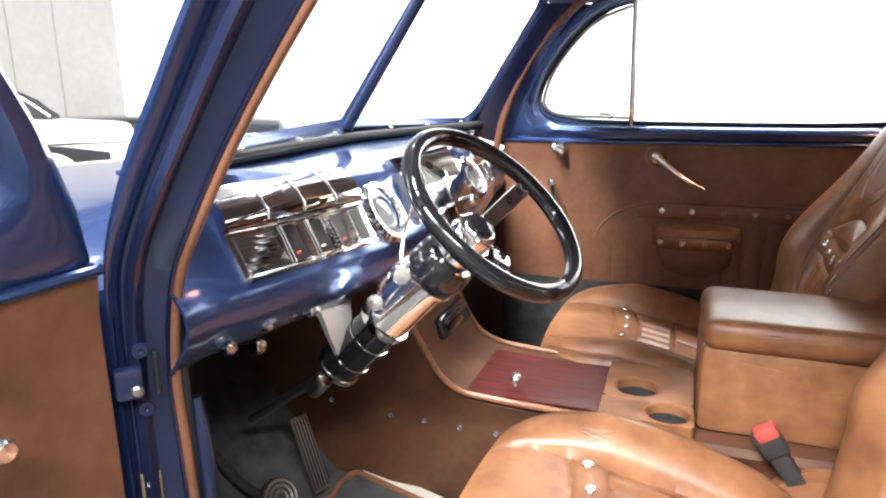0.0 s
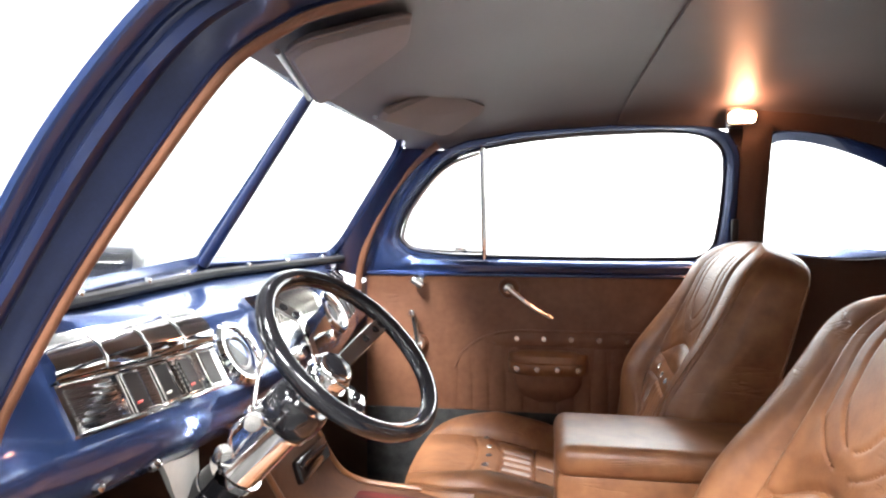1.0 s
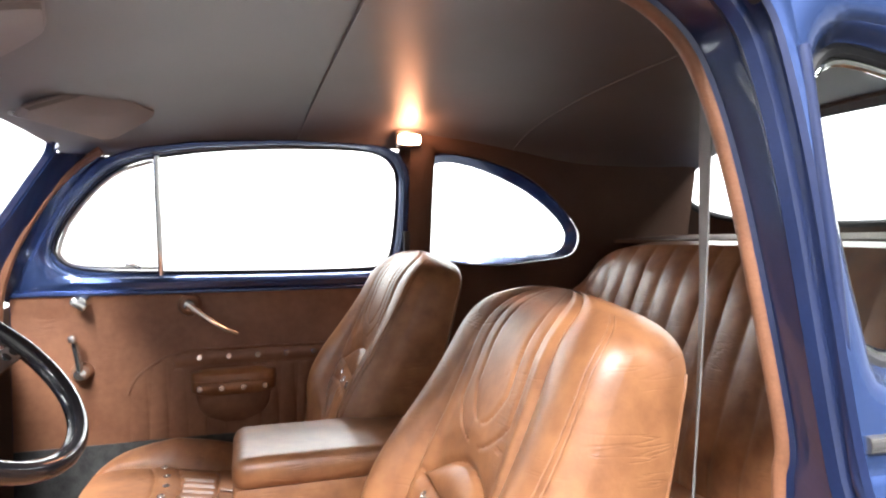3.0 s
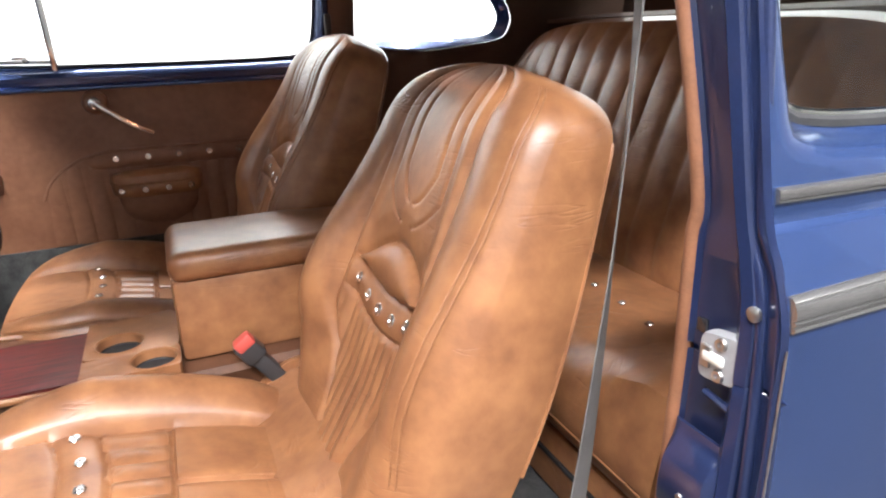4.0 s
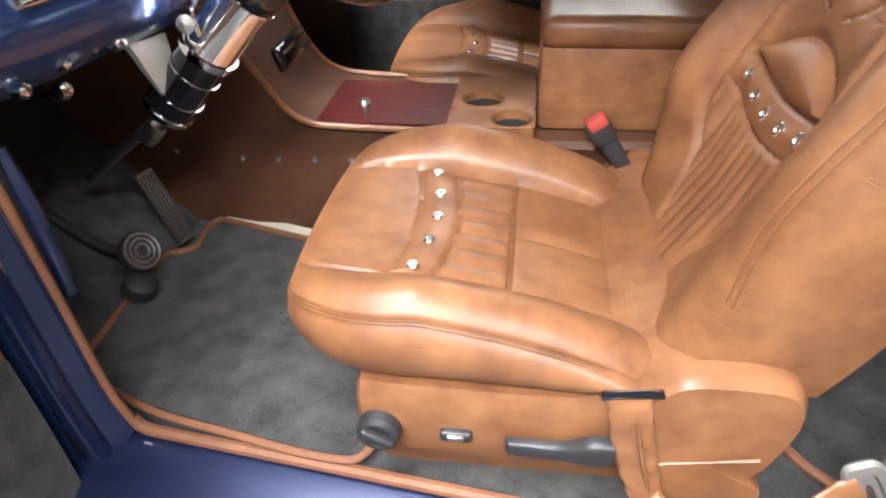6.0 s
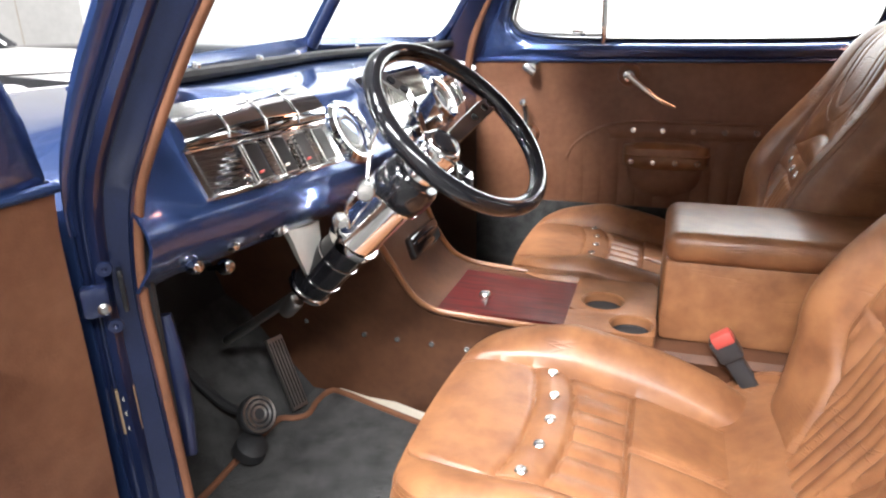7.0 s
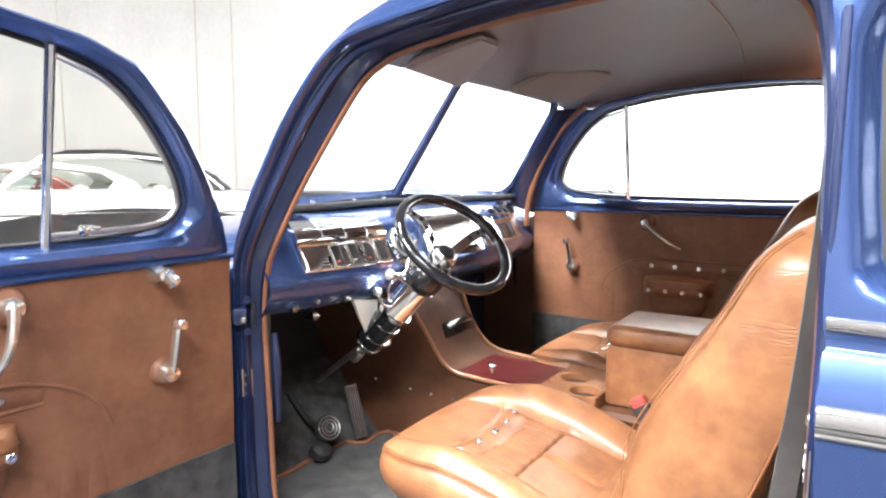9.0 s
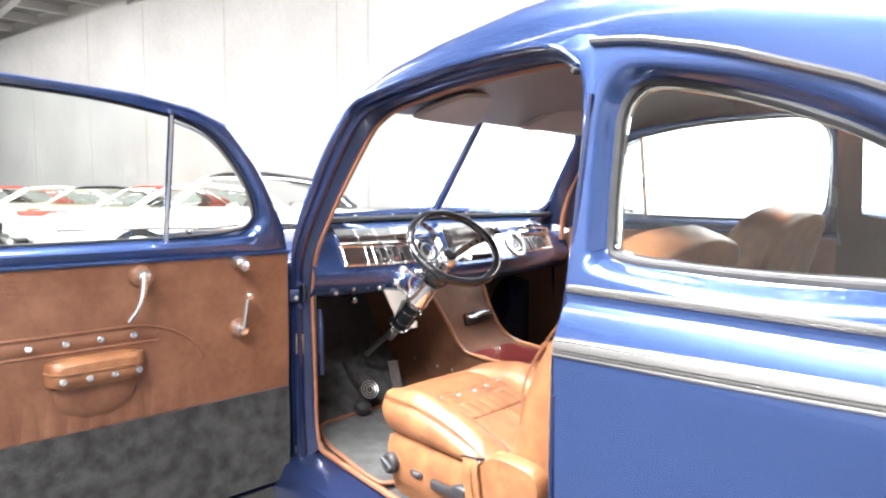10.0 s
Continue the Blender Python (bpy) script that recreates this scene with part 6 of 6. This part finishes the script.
# ---- floor mat ----
mt = thing("floor_mat", (0.1, 0.4, 0.487), "charcoal carpet mat with tan leather binding", "floor mat")
MO = [(-0.06, 0.195), (0.075, 0.128), (0.22, 0.096), (0.36, 0.072), (0.412, 0.088), (0.43, 0.20), (0.43, 0.48), (0.30, 0.532), (0.20, 0.558), (0.10, 0.586), (0.0, 0.614), (-0.028, 0.612), (-0.036, 0.57), (-0.030, 0.52), (-0.055, 0.498), (-0.078, 0.48), (-0.078, 0.30)]
mo = even(smooth_line([(x, y, 0.489) for x, y in MO], 5, True), 140, True)
part("edge_strip", thicken(loft([[(x, y + w, 0.4935) for w in (0.012, 0.036)] for x, y in ((-0.012, 0.612), (0.05, 0.598), (0.12, 0.578), (0.20, 0.556), (0.25, 0.545))]), 0.003), WHITE, mt, "pale metal strip beside the binding")
mc = Vector((0.2, 0.35, 0.489))
part("mat_sheet", thicken(loft([[mc + (p - mc) * f for p in mo] for f in (0.01, 0.5, 1.0)], True), 0.006), CARPET, mt)
part("binding", tube([p + Vector((0, 0, 0.004)) for p in mo], 0.006, 8, True), LACE, mt, "tan leather binding")

# ---- headliner seams ----
for xs in (0.78, 1.42):
    zc = float(np.interp(xs, [h[0] for h in HEAD], [h[1] for h in HEAD]))
    ze = float(np.interp(xs, [h[0] for h in HEAD], [h[2] for h in HEAD]))
    yn, yf = y_in(xs, ze), 1.365
    ln = []
    for i in range(2, 31):
        c, s = math.cos(math.pi * i / 32), math.sin(math.pi * i / 32)
        ln.append((xs + 0.03 * s, (yn + yf) / 2 - (yf - yn) / 2 * (abs(c) ** 0.8) * (1 if c > 0 else -1), ze + (zc - ze) * s ** 0.75 - 0.005))
    part("headliner_seam", tube(ln, 0.003, 6), SUEDE, bpy.data.objects["ceiling_headliner"])

# ---- rear interior bits ----
bl2 = thing("passenger_belt", (1.13, 1.36, 1.2), "grey seat belt on the far post", "seat belt")
part("webbing", thicken(loft([[(1.115, 1.385, 1.45), (1.145, 1.385, 1.45)], [(1.112, 1.395, 1.30), (1.14, 1.395, 1.30)], [(1.105, 1.40, 1.1), (1.135, 1.40, 1.1)]]), 0.002), BELT, bl2)
part("guide", rbox((1.125, 1.365, 1.46), (0.05, 0.03, 0.06), 0.01), DARKTRIM, bl2)
part("tongue", rbox((1.098, 1.375, 1.255), (0.018, 0.012, 0.06), 0.004), PLASTIC, bl2)

# ---- hall: concrete panel joints, beams, parked cars ----
dwl = (WALL_B - WALL_A).normalized()
nwl = Vector((dwl.y, -dwl.x, 0))
if nwl.y > 0:
    nwl = -nwl
cw = bpy.data.objects["wall_concrete"]
SEALANT = mat("joint_sealant", (0.36, 0.33, 0.28), 0.9)
for i, run in enumerate((1.29, 2.24, 6.32, 10.08, 13.24, 17.1, 21.0, 25.0, 29.0)):
    p = WALL_A + dwl * run
    jb = loft([[p + nwl * 0.004 + dwl * s + Vector((0, 0, z)) for s in (-0.014, 0.014)] for z in (0.0, 7.44)])
    part("joint", thicken(jb, 0.006), SEALANT, cw, smooth=False)
beam = thing("roof_beams", (-14, 0, 7.2), "grey steel roof joists under the deck", "roof beams", kind="structure")
for i in range(16):
    x = -7 - 2.0 * i
    part("joist", rbox((x, 0, 7.30), (0.12, 25, 0.28), 0.0), DULL, beam, smooth=False)
for i in range(7):
    part("girder", rbox((-22, -9 + 2.6 * i, 7.05), (34, 0.22, 0.22), 0.0), DULL, beam, smooth=False)

SEATCLOTH = mat("cream_seat_vinyl", (0.50, 0.46, 0.42), 0.5)
WHITEWALL = mat("whitewall_rubber", (0.74, 0.72, 0.68), 0.6)
CWHITE = mat("white_car_paint", (0.82, 0.81, 0.78), 0.25, 0, 0.03, coat=0.6)
CRED = mat("red_car_paint", (0.55, 0.08, 0.05), 0.25, 0, 0.05, coat=0.6)
CCREAM = mat("cream_car_paint", (0.75, 0.66, 0.45), 0.25, 0, 0.04, coat=0.6)
CBLACK = mat("black_car_paint", (0.02, 0.02, 0.022), 0.2, 0, 0.1, coat=0.6)
TYRE = mat("tyre_rubber", (0.02, 0.02, 0.02), 0.8)


def parked_car(place, yaw, body, roof, label, top=True, tall=1.0, side=None, stripe=None):
    """A parked classic car: x along it, front at +x."""
    front = 1.55 if side is None else 1.22
    root = thing("parked_car", (0, 0, 0), label, "car", "parked cars")

    def shell(sections, material, name):
        rg = []
        for x, w, z0, z1, rnd in sections:
            ring = []
            for i in range(16):
                a = 2 * math.pi * i / 16
                c, s = math.cos(a), math.sin(a)
                ring.append((x, w * abs(c) ** rnd * (1 if c > 0 else -1), (z0 + z1) / 2 + (z1 - z0) / 2 * abs(s) ** rnd * (1 if s > 0 else -1)))
            rg.append(ring)
        part(name, loft(rg, True, caps=True), material, root)

    shell([(-2.5, 0.70, 0.45, 0.75, 0.4), (-2.4, 0.85, 0.32, 0.92, 0.35), (-1.2, 0.93, 0.28, 1.0, 0.3), (0.6, 0.93, 0.28, 0.98, 0.3), (1.6, 0.92, 0.30, 0.96, 0.32), (2.3, 0.88, 0.32, 0.90, 0.35), (2.5, 0.75, 0.42, 0.78, 0.4)], body, "body")
    if top:
        shell([(-1.60, 0.60, 0.96, 1.02, 0.4), (-1.1, 0.69, 0.95, 1.34, 0.4), (-0.3, 0.72, 0.95, 1.42, 0.4), (0.30, 0.68, 0.95, 1.39, 0.4), (0.98, 0.64, 0.96, 0.99, 0.4)], GLASS, "window_glass")
        shell([(-1.72, 0.60, 0.97, 1.02, 0.45), (-1.45, 0.68, 1.06, 1.22, 0.45), (-1.05, 0.735, 1.27, 1.40, 0.4), (-0.4, 0.755, 1.36, 1.475, 0.4), (0.15, 0.735, 1.36, 1.455, 0.4), (0.36, 0.66, 1.365, 1.40, 0.45)], roof, "roof")
        for s in (-1, 1):
            part("windshield_post", tube([(0.98, s * 0.66, 0.97), (0.36, s * 0.64, 1.40)], 0.022, 8), CHROME, root)
            part("rear_post", thicken(loft([[(-1.70, s * 0.71, 0.98), (-1.08, s * 0.74, 0.98)], [(-1.52, s * 0.71, 1.16), (-1.22, s * 0.735, 1.16)], [(-1.15, s * 0.71, 1.34), (-0.95, s * 0.72, 1.36)]]), 0.03), roof, root)
            part("drip_trim", tube(smooth_line([(0.34, s * 0.735, 1.365), (-0.35, s * 0.762, 1.385), (-0.95, s * 0.752, 1.335), (-1.3, s * 0.735, 1.22), (-1.6, s * 0.72, 1.0)], 5), 0.014, 6), CWHITE if side else CHROME, root)
    if top:
        for x in (-0.85, 0.05):
            part("bench_seat", rbox((x, 0, 0.86), (0.20, 1.15, 0.38), 0.08), SEATCLOTH, root)
    for s in (-1, 1):
        part("side_trim", tube([(-2.3, s * 0.935, 0.72), (0, s * 0.945, 0.74), (2.2, s * 0.90, 0.72)], 0.015, 6), CHROME, root)
        for x in (-1.5, front):
            w = part("wheel", lathe([(0.20, -0.09), (0.33, -0.08), (0.34, 0.0), (0.33, 0.08), (0.22, 0.09)], (x, s * 0.84, 0.34), (0, s, 0), 22), TYRE, root)
            part("hub_cap", lathe([(0.21, 0.0), (0.19, 0.03), (0.08, 0.05), (0.0005, 0.05)], (x, s * (0.90 if side is None else 0.96), 0.34), (0, s, 0), 18), CHROME, w)
            if side is not None:
                part("whitewall", lathe([(0.20, 0.0), (0.21, 0.015), (0.285, 0.015), (0.30, -0.01)], (x, s * 0.96, 0.34), (0, s, 0), 28), WHITEWALL, w)
        if side is not None:
            rg = []
            for i in range(61):
                x = -2.1 + (front + 2.47) * i / 60
                rise = 0.62 + 0.17 * math.sin(math.pi * min(1.0, max(0.0, (x + 2.1) / 3.3)))
                arch = 0.34 + math.sqrt(max(0.0, 0.385 ** 2 - (x - front) ** 2))
                zt = max(arch, rise) if x < front - 0.1 else max(arch, 0.345)
                rg.append([(x, s * 0.90, 0.33), (x, s * 0.952, 0.33), (x, s * 0.952, zt), (x, s * 0.90, zt + 0.004)])
            part("lower_side_panel", loft(rg, True, caps=True), side, root)
        if stripe:
            part("side_stripe", thicken(loft([[(x, s * 0.952, 0.80 + 0.02 * x), (x, s * 0.945, 0.94)] for x in np.linspace(-2.2, 2.25, 12)]), 0.02), stripe, root, "red side stripe")
    for x in (-2.5, 2.5):
        part("bumper", tube([(x * 0.98, -0.85, 0.45), (x * 1.03, 0, 0.45), (x * 0.98, 0.85, 0.45)], 0.06, 8), CHROME, root)
    for s in (-1, 1):
        part("headlamp", lathe([(0.09, 0), (0.08, 0.03), (0.0005, 0.05)], (2.46, s * 0.62, 0.68), (1, 0, 0), 14), CHROME, root)
    root.matrix_basis = pose(*place, 0, 0, yaw) @ Matrix.Diagonal((1.0, 1.0, tall, 1.0))
    return root


parked_car((-7.35, 3.7, 0), -119, CWHITE, CBLACK, "parked white classic car with a black hardtop and black lower sides", tall=1.06, side=CBLACK)
parked_car((-7.6, 7.3, 0), -150, CBLACK, CBLACK, "parked low black open car by the wall", False)
parked_car((-10.4, 4.3, 0), 253, CWHITE, CWHITE, "parked white classic car with a white roof", tall=0.97)
parked_car((-12.5, 4.3, 0), 253, CWHITE, CRED, "parked white classic car with a red roof and red side stripe", tall=0.95, stripe=CRED)
parked_car((-14.7, 3.9, 0), 253, CCREAM, CBLACK, "parked cream classic car with a black roof", tall=0.95)
parked_car((-17.0, 3.5, 0), 253, CCREAM, CWHITE, "parked cream classic car with a white roof", tall=0.95)
parked_car((-19.3, 3.0, 0), 253, CWHITE, CRED, "parked white classic car with a red roof", tall=0.95)
parked_car((-21.6, 2.5, 0), 253, CCREAM, CBLACK, "parked cream classic car with a dark roof", tall=0.95)
parked_car((-24.0, 2.0, 0), 253, CWHITE, CWHITE, "parked white classic car far down the row", tall=0.95)
